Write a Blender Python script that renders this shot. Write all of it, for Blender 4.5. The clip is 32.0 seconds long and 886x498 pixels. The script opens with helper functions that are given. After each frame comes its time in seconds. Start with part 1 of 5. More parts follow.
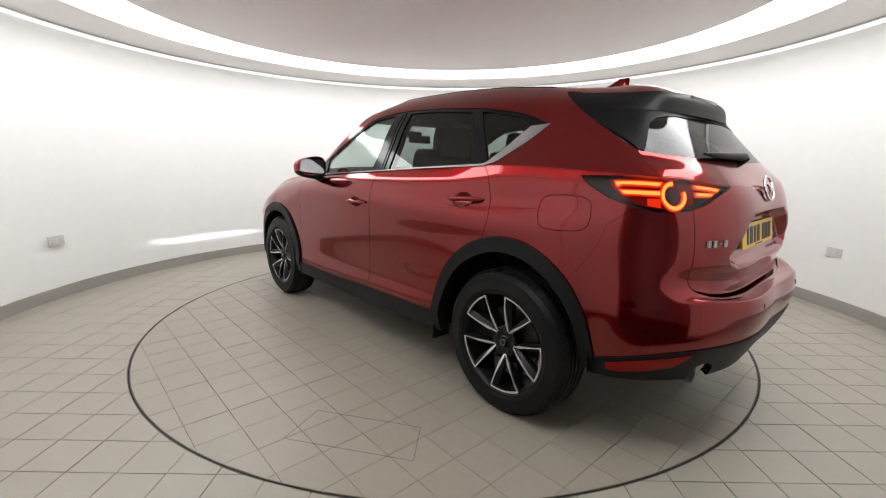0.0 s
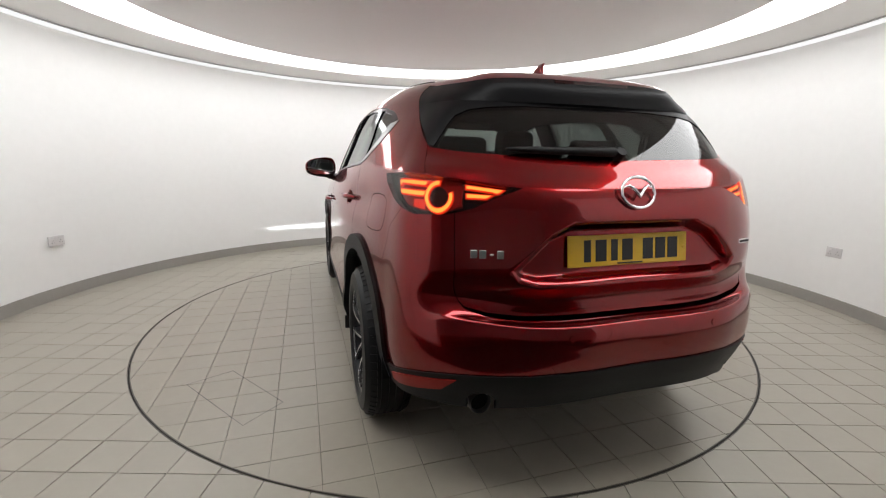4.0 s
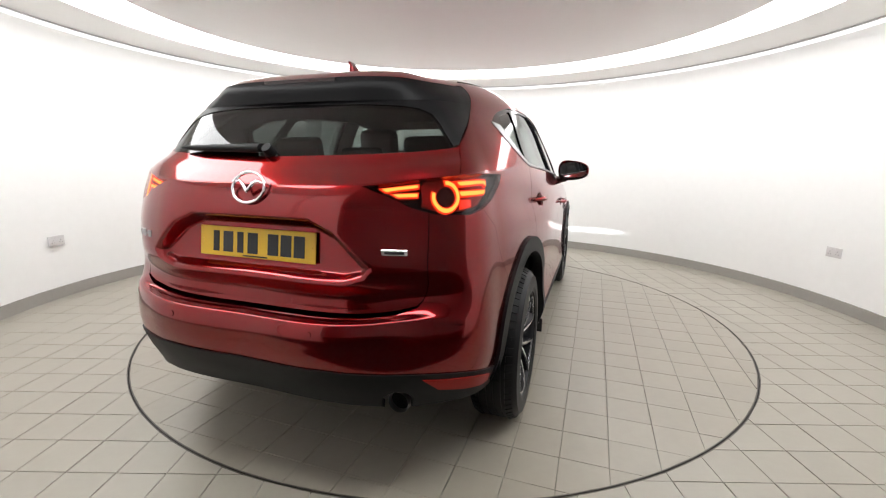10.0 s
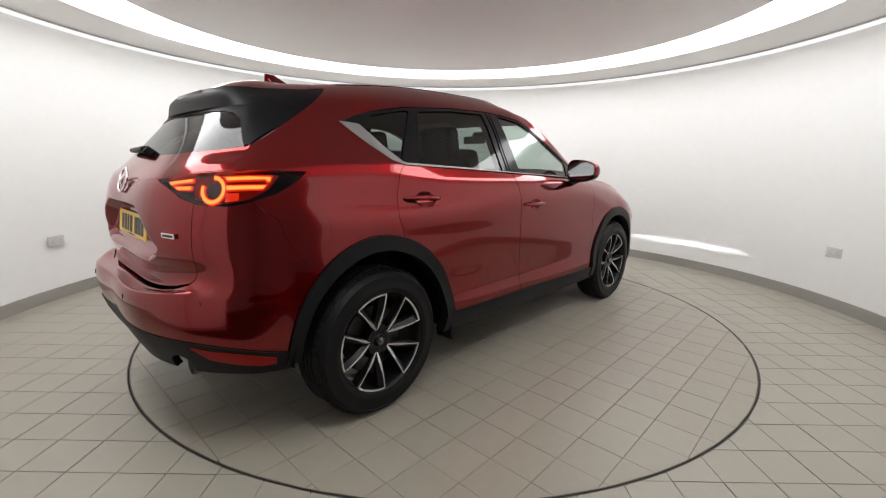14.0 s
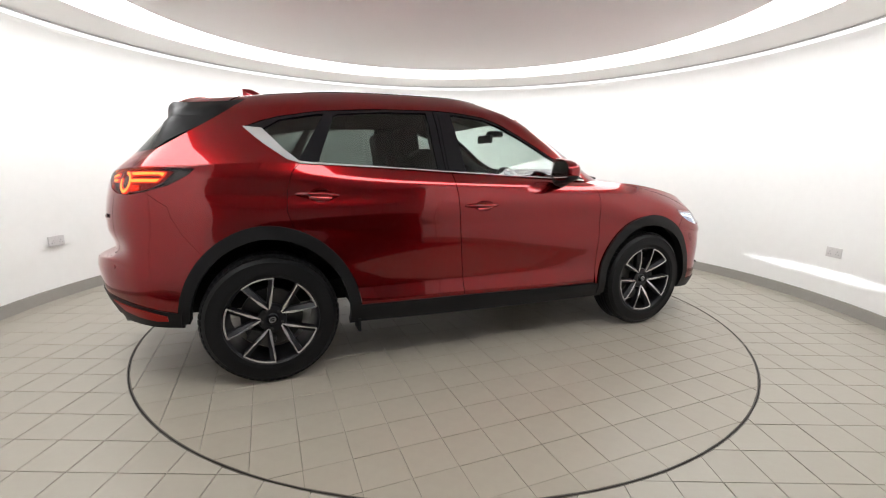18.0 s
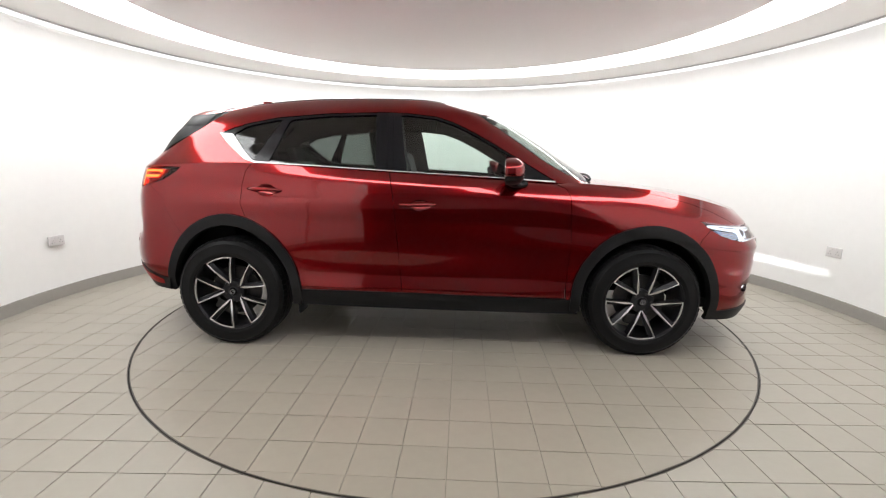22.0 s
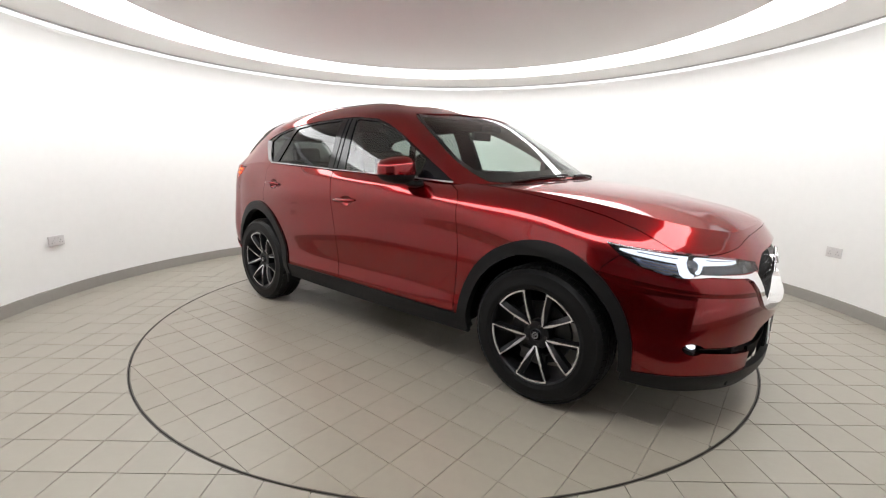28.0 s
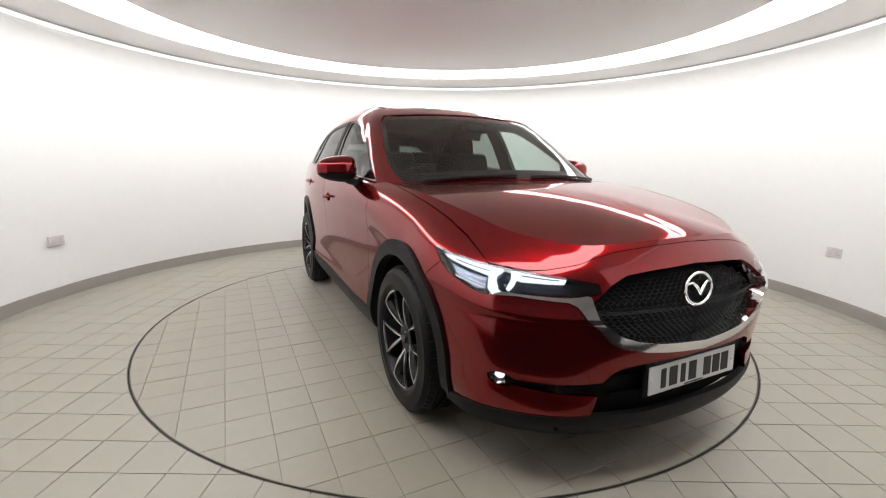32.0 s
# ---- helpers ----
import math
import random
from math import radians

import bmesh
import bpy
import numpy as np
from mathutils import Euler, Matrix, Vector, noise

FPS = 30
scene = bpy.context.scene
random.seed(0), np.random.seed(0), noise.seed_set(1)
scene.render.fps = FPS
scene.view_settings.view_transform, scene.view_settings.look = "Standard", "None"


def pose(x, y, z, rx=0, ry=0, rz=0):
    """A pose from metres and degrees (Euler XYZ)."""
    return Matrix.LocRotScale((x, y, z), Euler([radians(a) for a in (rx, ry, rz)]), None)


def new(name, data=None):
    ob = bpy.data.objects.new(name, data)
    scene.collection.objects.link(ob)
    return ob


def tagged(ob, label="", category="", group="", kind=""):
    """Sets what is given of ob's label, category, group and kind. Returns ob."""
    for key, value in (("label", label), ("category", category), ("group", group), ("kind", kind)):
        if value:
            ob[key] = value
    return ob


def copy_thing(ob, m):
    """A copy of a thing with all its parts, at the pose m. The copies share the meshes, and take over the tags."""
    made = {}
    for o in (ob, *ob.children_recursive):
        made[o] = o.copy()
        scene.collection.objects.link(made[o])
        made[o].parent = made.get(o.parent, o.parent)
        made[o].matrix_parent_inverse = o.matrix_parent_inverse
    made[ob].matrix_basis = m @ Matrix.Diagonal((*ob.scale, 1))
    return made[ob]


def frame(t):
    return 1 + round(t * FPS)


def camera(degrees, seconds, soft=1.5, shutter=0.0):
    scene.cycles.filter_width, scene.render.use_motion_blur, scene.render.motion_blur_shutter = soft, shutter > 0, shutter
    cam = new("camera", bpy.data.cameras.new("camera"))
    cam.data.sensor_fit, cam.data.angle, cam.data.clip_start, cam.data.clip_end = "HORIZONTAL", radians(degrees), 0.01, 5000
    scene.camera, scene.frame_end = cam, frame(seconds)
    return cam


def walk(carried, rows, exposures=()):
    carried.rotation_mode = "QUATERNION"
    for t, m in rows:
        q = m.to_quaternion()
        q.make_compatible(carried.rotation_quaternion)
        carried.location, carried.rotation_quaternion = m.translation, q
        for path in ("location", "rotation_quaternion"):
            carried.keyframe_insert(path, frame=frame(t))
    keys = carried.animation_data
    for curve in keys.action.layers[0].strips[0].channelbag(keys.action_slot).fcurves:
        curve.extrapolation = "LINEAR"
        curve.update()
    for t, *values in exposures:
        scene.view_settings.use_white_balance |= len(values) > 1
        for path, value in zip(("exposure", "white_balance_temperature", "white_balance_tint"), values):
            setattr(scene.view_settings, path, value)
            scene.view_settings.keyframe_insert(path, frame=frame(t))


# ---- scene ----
# the camera stands still; the car turns with the turntable
cam = camera(91.19, 32.0, soft=1.15)
EYE = (0.0, -3.6065, 1.2141)
VIEW = pose(*EYE) @ pose(0, 0, 0, 0, 0, 0.2252) @ pose(0, 0, 0, 90 - 11.0096, 0, 0) @ pose(0, 0, 0, 0, 0, 0.7245)
walk(cam, [(0.0, VIEW), (32.0, VIEW)], exposures=[(0.0, -.23), (1.0, -.28), (2.0, -.46), (3.5, -.47), (5.5, .0), (7.0, .05), (10.2, .07), (10.8, -.20), (12.0, -.28), (14.5, -.40), (16.5, -.13), (19.0, .05), (22.0, .07), (25.0, .06), (28.0, -.05), (30.0, -.09), (32.0, -.10)])

START_ANGLE, TURN_RATE = 132.381, -6.119       # degrees, degrees a second
WALL_R, WALL_H, TABLE_R = 3.44, 2.375, 2.233

world = bpy.data.worlds.new("world")
scene.world = world
world.use_nodes = True
world.node_tree.nodes["Background"].inputs[0].default_value = (0.6, 0.65, 0.7, 1)
world.node_tree.nodes["Background"].inputs[1].default_value = 0.02
RING_GLOW, SLOT_GLOW = 8.3, 1.35


# ---- materials ----
def mat(name, color, rough=0.5, metal=0.0, coat=0.0, grain=0.0, grain_scale=40.0, bump=0.0, spec=0.5, emit=None, strength=0.0, vary=0.0, coat_rough=0.03):
    m = bpy.data.materials.new(name)
    m.use_nodes = True
    nt = m.node_tree
    b = nt.nodes["Principled BSDF"]
    b.inputs["Base Color"].default_value = (*color, 1)
    b.inputs["Roughness"].default_value = rough
    b.inputs["Metallic"].default_value = metal
    b.inputs["Coat Weight"].default_value = coat
    b.inputs["Coat Roughness"].default_value = coat_rough
    b.inputs["Specular IOR Level"].default_value = spec
    if emit:
        b.inputs["Emission Color"].default_value = (*emit, 1)
        b.inputs["Emission Strength"].default_value = strength
    if grain or bump or vary:
        tc = nt.nodes.new("ShaderNodeTexCoord")
        n1 = nt.nodes.new("ShaderNodeTexNoise")
        n1.inputs["Scale"].default_value = grain_scale
        n1.inputs["Detail"].default_value = 5
        n2 = nt.nodes.new("ShaderNodeTexNoise")
        n2.inputs["Scale"].default_value = grain_scale / 14
        n2.inputs["Detail"].default_value = 3
        for n in (n1, n2):
            nt.links.new(tc.outputs["Object"], n.inputs["Vector"])
        add = nt.nodes.new("ShaderNodeMath")
        add.operation = "MULTIPLY_ADD"
        nt.links.new(n2.outputs["Fac"], add.inputs[0])
        add.inputs[1].default_value = 1.2
        nt.links.new(n1.outputs["Fac"], add.inputs[2])
        last = add.outputs[0]
        if vary:
            oi = nt.nodes.new("ShaderNodeObjectInfo")
            a2 = nt.nodes.new("ShaderNodeMath")
            a2.operation = "MULTIPLY_ADD"
            nt.links.new(oi.outputs["Random"], a2.inputs[0])
            a2.inputs[1].default_value = vary
            nt.links.new(last, a2.inputs[2])
            last = a2.outputs[0]
        rng = nt.nodes.new("ShaderNodeMapRange")
        rng.inputs["From Min"].default_value = 0.5
        rng.inputs["From Max"].default_value = 1.7 + vary
        rng.inputs["To Min"].default_value = 1 - grain
        rng.inputs["To Max"].default_value = 1 + grain
        nt.links.new(last, rng.inputs["Value"])
        mul = nt.nodes.new("ShaderNodeVectorMath")
        mul.operation = "SCALE"
        mul.inputs[0].default_value = color
        nt.links.new(rng.outputs["Result"], mul.inputs["Scale"])
        nt.links.new(mul.outputs["Vector"], b.inputs["Base Color"])
        if bump:
            bp = nt.nodes.new("ShaderNodeBump")
            bp.inputs["Strength"].default_value = bump
            bp.inputs["Distance"].default_value = 0.002
            nt.links.new(n1.outputs["Fac"], bp.inputs["Height"])
            nt.links.new(bp.outputs["Normal"], b.inputs["Normal"])
    return m


def glass(name, tint, gloss=1.0):
    """A thin pane: tinted see-through with a clear reflection on it."""
    m = bpy.data.materials.new(name)
    m.use_nodes = True
    nt = m.node_tree
    nt.nodes.remove(nt.nodes["Principled BSDF"])
    tr = nt.nodes.new("ShaderNodeBsdfTransparent")
    tr.inputs["Color"].default_value = (*tint, 1)
    gl = nt.nodes.new("ShaderNodeBsdfGlossy")
    gl.inputs["Roughness"].default_value = 0.01
    lw = nt.nodes.new("ShaderNodeLayerWeight")
    lw.inputs["Blend"].default_value = 0.5
    pw = nt.nodes.new("ShaderNodeMath")
    pw.operation = "POWER"
    nt.links.new(lw.outputs["Facing"], pw.inputs[0])
    pw.inputs[1].default_value = 4.5
    fr = nt.nodes.new("ShaderNodeMath")
    fr.operation = "MULTIPLY_ADD"
    fr.use_clamp = True
    nt.links.new(pw.outputs[0], fr.inputs[0])
    fr.inputs[1].default_value = 0.92 * gloss
    fr.inputs[2].default_value = 0.075 * gloss
    mx = nt.nodes.new("ShaderNodeMixShader")
    nt.links.new(fr.outputs[0], mx.inputs[0])
    nt.links.new(tr.outputs[0], mx.inputs[1])
    nt.links.new(gl.outputs[0], mx.inputs[2])
    nt.links.new(mx.outputs[0], nt.nodes["Material Output"].inputs["Surface"])
    return m


def glow(name, color, strength):
    m = bpy.data.materials.new(name)
    m.use_nodes = True
    nt = m.node_tree
    nt.nodes.remove(nt.nodes["Principled BSDF"])
    e = nt.nodes.new("ShaderNodeEmission")
    e.inputs["Color"].default_value = (*color, 1)
    e.inputs["Strength"].default_value = strength
    nt.links.new(e.outputs[0], nt.nodes["Material Output"].inputs["Surface"])
    return m


WALL = mat("wall_paint", (0.89, 0.89, 0.88), 0.6, grain=0.028, grain_scale=14, bump=0.05)
CEIL = mat("ceiling_paint", (0.93, 0.91, 0.905), 0.7, grain=0.015, grain_scale=14)
SOFFIT = mat("soffit_paint", (0.93, 0.92, 0.90), 0.6, grain=0.015, grain_scale=14)
SKIRT = mat("skirting_paint", (0.33, 0.315, 0.29), 0.45, grain=0.06, grain_scale=30)
TILE = mat("floor_tile", (0.33, 0.305, 0.255), 0.38, grain=0.06, grain_scale=26, bump=0.08, vary=0.35)
TILE_T = mat("turntable_tile", (0.315, 0.285, 0.235), 0.36, grain=0.09, grain_scale=20, bump=0.1, vary=0.3)
GROUT = mat("grout", (0.16, 0.15, 0.15), 0.9, grain=0.3, grain_scale=60)
GROUT_T = mat("worn_grout", (0.19, 0.168, 0.138), 0.9, grain=0.75, grain_scale=16)
STEEL = mat("ring_steel", (0.10, 0.09, 0.078), 0.5, 0.3, grain=0.3, grain_scale=30)
DARK = mat("dark_gap", (0.012, 0.01, 0.008), 0.9, grain=0.3)
PLASTIC_W = mat("white_plastic", (0.62, 0.60, 0.60), 0.4, grain=0.02)
RING = glow("light_ring", (1.0, 1.0, 1.0), RING_GLOW)
SLOT = glow("light_slot", (1.0, 1.0, 1.0), SLOT_GLOW)
# for the unseen floor sheet that darkens reflections low on the car
DARK_SHEET = mat("dark_unseen_sheet", (0.022, 0.021, 0.021), 0.95, spec=0.1, grain=0.25, grain_scale=90, bump=0.3)
BACK = mat("annexe_paint", (0.70, 0.69, 0.68), 0.7, grain=0.05)

PAINT = mat("red_metallic_paint", (0.207, 0.0017, 0.0038), 0.20, 0.90, spec=0.15, coat=1.0, grain=0.05, grain_scale=900)
PAINT.node_tree.nodes["Principled BSDF"].inputs["Coat IOR"].default_value = 1.50
PAINT.node_tree.nodes["Principled BSDF"].inputs["Specular Tint"].default_value = (0.55, 0.04, 0.05, 1)
CLAD = mat("black_grained_plastic", (0.006, 0.006, 0.0065), 0.5, spec=0.22, grain=0.12, grain_scale=300, bump=0.25)
GLOSS = mat("gloss_black", (0.006, 0.006, 0.008), 0.12, spec=0.3, grain=0.02)
SATIN_B = mat("satin_black", (0.005, 0.005, 0.0055), 0.42, spec=0.13, grain=0.08, grain_scale=200)
BLACK = mat("dull_black", (0.004, 0.004, 0.0045), 0.6, spec=0.12, grain=0.1)
MATT = mat("matt_black", (0.008, 0.008, 0.009), 0.7, spec=0.12, grain=0.1)
RUBBER = mat("tyre_rubber", (0.0045, 0.0045, 0.005), 0.48, spec=0.22, grain=0.2, grain_scale=120, bump=0.2)
CHROME = mat("chrome", (0.82, 0.82, 0.83), 0.09, 1.0, grain=0.02)
SATIN = mat("satin_metal", (0.40, 0.40, 0.40), 0.38, 1.0, grain=0.04)
MACHINED = mat("machined_alloy", (0.68, 0.68, 0.70), 0.27, 0.95, grain=0.04, grain_scale=200)
ALLOY_D = mat("dark_alloy", (0.010, 0.010, 0.012), 0.35, 0.2, spec=0.3, grain=0.05)
EXHAUST = mat("exhaust_steel", (0.16, 0.158, 0.155), 0.3, 0.9, grain=0.1)
IRON = mat("brake_iron", (0.045, 0.044, 0.043), 0.45, 0.7, grain=0.15)
PRIV = glass("privacy_glass", (0.30, 0.34, 0.32), 0.8)
PRIV_R = glass("dark_rear_glass", (0.17, 0.19, 0.18), 0.8)
CLEAR = glass("clear_glass", (0.74, 0.83, 0.79))
LENS = glass("lamp_lens", (0.85, 0.87, 0.9))
SMOKE = glass("smoked_lens", (0.80, 0.62, 0.60), 0.5)
# faint emission puts caught light into the red lenses and bumper reflectors
RED_L = mat("red_lens", (0.22, 0.006, 0.005), 0.3, spec=0.2, emit=(1, 0.03, 0.01), strength=0.02, grain=0.2, grain_scale=160)
TAIL_GLOW = glow("tail_glow", (1.0, 0.045, 0.012), 1.25)
TAIL_HOT = glow("tail_hot", (1.0, 0.34, 0.055), 3.2)
EYE = mat("dark_red_glass", (0.022, 0.004, 0.004), 0.12, coat=0.4, grain=0.1)
PROJ = mat("projector_glass", (0.012, 0.016, 0.035), 0.06, coat=0.6, grain=0.1)
DRL = glow("day_light", (0.86, 0.93, 1.0), 1.5)
FOG = glow("fog_source", (0.93, 0.97, 1.0), 110000.0)
PLATE_GLOW = glow("plate_light", (1.0, 0.6, 0.4), 1.0)
BLUE = mat("lamp_blue_chrome", (0.50, 0.62, 0.90), 0.3, 1.0, grain=0.1)
YELLOW = mat("yellow_plate", (0.72, 0.44, 0.02), 0.35, grain=0.03, grain_scale=200)
PLATE_W = mat("white_plate", (0.68, 0.68, 0.68), 0.35, grain=0.03, grain_scale=200)
INK = mat("black_ink", (0.01, 0.01, 0.011), 0.5, grain=0.1)
LEATHER = mat("black_leather", (0.007, 0.007, 0.007), 0.55, spec=0.15, grain=0.15, grain_scale=120, bump=0.2)
TRIM = mat("grey_interior_trim", (0.022, 0.022, 0.022), 0.7, grain=0.08, grain_scale=120)
LINER = mat("pale_headliner", (0.14, 0.135, 0.13), 0.9, grain=0.05)
MIRROR = mat("mirror_glass", (0.85, 0.86, 0.87), 0.01, 1.0)


# ---- mesh helpers ----
def mesh_of(name, verts, faces, material, smooth=False, angle=None):
    me = bpy.data.meshes.new(name)
    me.from_pydata([tuple(v) for v in verts], [], faces)
    me.materials.append(material)
    if smooth:
        me.polygons.foreach_set("use_smooth", [True] * len(me.polygons))
        if angle:
            me.set_sharp_from_angle(angle=radians(angle))
    me.update()
    return me


def part(name, data, material=None, parent=None, label="", m=None, angle=35):
    """One mesh object, from a bmesh or a mesh, under a thing or a part."""
    if isinstance(data, bmesh.types.BMesh):
        me = bpy.data.meshes.new(name)
        bmesh.ops.recalc_face_normals(data, faces=data.faces)
        data.to_mesh(me)
        data.free()
        me.materials.append(material)
        if angle:
            me.polygons.foreach_set("use_smooth", [True] * len(me.polygons))
            me.set_sharp_from_angle(angle=radians(angle))
    else:
        me = data
    ob = new(name, me)
    if parent:
        ob.parent = parent
    if m is not None:
        ob.matrix_basis = m
    if label:
        ob["label"] = label
    return ob


def box(bm, c, size, bevel=0.0, seg=2, m=None):
    r = bmesh.ops.create_cube(bm, size=1.0)
    t = Matrix.Translation(c) @ (m or Matrix()) @ Matrix.Diagonal((*size, 1))
    bmesh.ops.transform(bm, matrix=t, verts=r["verts"])
    if bevel:
        es = list({e for v in r["verts"] for e in v.link_edges})
        bmesh.ops.bevel(bm, geom=es, offset=bevel, segments=seg, affect="EDGES", profile=0.6)
    return bm


def cyl(bm, a, b, r0, r1=None, n=24, cap=True):
    a, b = Vector(a), Vector(b)
    d = b - a
    r = bmesh.ops.create_cone(bm, cap_ends=cap, segments=n, radius1=r0, radius2=r0 if r1 is None else r1, depth=d.length)
    bmesh.ops.transform(bm, matrix=Matrix.Translation((a + b) / 2) @ d.to_track_quat("Z", "Y").to_matrix().to_4x4(), verts=r["verts"])
    return bm


def lathe(bm, prof, n=48, axis="y", closed=False):
    """A profile of (radius, along) spun round the axis."""
    rows = []
    for k in range(n):
        a = 2 * math.pi * k / n
        c, s = math.cos(a), math.sin(a)
        row = []
        for r, h in prof:
            row.append(bm.verts.new((r * c, h, r * s) if axis == "y" else (r * c, r * s, h)))
        rows.append(row)
    m = len(prof)
    for k in range(n):
        p, q = rows[k], rows[(k + 1) % n]
        for j in range(m if closed else m - 1):
            bm.faces.new((p[j], p[(j + 1) % m], q[(j + 1) % m], q[j]))
    return bm


def tube(bm, pts, r, n=8, flat=1.0, closed=False):
    """A round (or flattened) bar along a line of points; r may be a list."""
    pts = [Vector(p) for p in pts]
    rows, up = [], Vector((0, 0, 1))
    N = len(pts)
    for i, p in enumerate(pts):
        d = (pts[(i + 1) % N] - pts[i - 1]) if closed else (pts[min(i + 1, N - 1)] - pts[max(i - 1, 0)])
        d.normalize()
        u = up if abs(d.dot(up)) < 0.95 else Vector((1, 0, 0))
        a = d.cross(u).normalized()
        b = a.cross(d)
        rr = r[i] if isinstance(r, (list, tuple)) else r
        rows.append([bm.verts.new(p + a * (rr * math.cos(2 * math.pi * k / n)) + b * (rr * flat * math.sin(2 * math.pi * k / n))) for k in range(n)])
    for i in range(N if closed else N - 1):
        p, q = rows[i], rows[(i + 1) % N]
        for k in range(n):
            bm.faces.new((p[k], p[(k + 1) % n], q[(k + 1) % n], q[k]))
    if not closed:
        bm.faces.new(rows[0][::-1])
        bm.faces.new(rows[-1])
    return bm


def prism(bm, poly, z0, z1, m=None):
    """A flat outline (x, y) given thickness from z0 to z1."""
    lo = [bm.verts.new((x, y, z0)) for x, y in poly]
    hi = [bm.verts.new((x, y, z1)) for x, y in poly]
    bm.faces.new(lo[::-1])
    bm.faces.new(hi)
    n = len(poly)
    for i in range(n):
        bm.faces.new((lo[i], lo[(i + 1) % n], hi[(i + 1) % n], hi[i]))
    if m is not None:
        bmesh.ops.transform(bm, matrix=m, verts=lo + hi)
    return bm


def annulus(r0, r1, z0, z1, a0=0.0, a1=360.0, n=128, lift=0.0):
    """A ring slab (or part of one) between two radii and two heights."""
    full = a1 - a0 >= 359.99
    bm = bmesh.new()
    rows = []
    cnt = n if full else n + 1
    for k in range(cnt):
        a = radians(a0 + (a1 - a0) * k / n)
        rows.append([bm.verts.new((r * math.cos(a), r * math.sin(a), z)) for r, z in ((r0, z0 + lift), (r1, z0), (r1, z1), (r0, z1))])
    for k in range(n):
        p, q = rows[k], rows[(k + 1) % cnt]
        for j in range(4):
            bm.faces.new((p[j], q[j], q[(j + 1) % 4], p[(j + 1) % 4]))
    if not full:
        bm.faces.new(rows[0])
        bm.faces.new(rows[-1][::-1])
    return bm


# ---- the round room ----
# the opening behind the camera, a little wider to the right
A0, A1 = -90 + 29, 270 - 19
LEAN = 0.019         # the wall and ceiling stand a little out of true


def setting(name, bm, material, label, category="", angle=35, lean=0.0):
    for v in bm.verts:
        v.co.x -= lean * v.co.z
    return tagged(part(name, bm, material, angle=angle), label, category, kind="structure")


setting("wall_round", annulus(WALL_R, WALL_R + 0.12, 0, WALL_H, A0, A1, 160), WALL, "smooth white curved studio wall", "wall", lean=LEAN)
setting("baseboard", annulus(WALL_R - 0.015, WALL_R - 0.001, 0, 0.10, A0, A1, 160), SKIRT, "grey skirting strip along the curved wall", "baseboard")
setting("trim_slot", annulus(WALL_R - 0.012, WALL_R - 0.002, WALL_H - 0.034, WALL_H, A0, A1, 160), SLOT, "thin glowing light slot at the top of the wall", "light strip", lean=LEAN)
# this grey strip stands in for the shadow line between slot and soffit
setting("trim_shadow", annulus(WALL_R - 0.03, WALL_R - 0.016, WALL_H - 0.004, WALL_H + 0.008, 0, 360, 160), PLASTIC_W, "narrow grey strip for the shadow line at the soffit's edge", "trim", lean=LEAN)
setting("soffit", annulus(2.92, WALL_R + 0.3, WALL_H, WALL_H + 0.075, 0, 360, 160, lift=0.035), SOFFIT, "pale plaster soffit ring round the ceiling", "ceiling", lean=LEAN)
setting("light_ring", annulus(2.42, 2.96, WALL_H + 0.064, WALL_H + 0.07, 0, 360, 160), RING, "broad glowing white ring light set in the ceiling", "ceiling light", lean=LEAN)
setting("ceiling", annulus(0.0005, 2.455, WALL_H + 0.056, WALL_H + 0.063, 0, 360, 160), CEIL, "plain off-white round ceiling disc", "ceiling", lean=LEAN)
bm = bmesh.new()
box(bm, (0, 0, WALL_H + 0.4), (9, 16, 0.1))
setting("ceiling_slab", bm, CEIL, "plain slab over the studio", "ceiling")

# the unseen, unlit annexe added behind the opening; its walls tone the car's reflections
for c, s in (((-2.75, -4.4, 1.4), (0.12, 2.8, 2.8)), ((2.75, -4.4, 1.4), (0.12, 2.8, 2.8)), ((0, -5.86, 1.4), (5.62, 0.12, 2.8)), ((-2.25, -2.95, 1.2), (0.88, 0.1, 2.4)), ((2.25, -2.95, 1.2), (0.88, 0.1, 2.4))):
    bm = bmesh.new()
    box(bm, c, s)
    setting("wall_annexe", bm, BACK, "pale unseen wall added round the unlit space behind", "wall")
bm = bmesh.new()
box(bm, (0, -2.0, -0.06), (9, 13, 0.10))
# unseen dark sheet, added so the bumpers and lower doors reflect dark
sheet_bm = bmesh.new()
box(sheet_bm, (0, -4.25, 0.002), (5.36, 3.08, 0.012))
setting("floor_annexe", sheet_bm, DARK_SHEET, "dark unseen sheet added on the floor behind for its reflection", "floor")
floor = setting("floor", bm, GROUT, "grey grouted floor under the tiles", "floor")


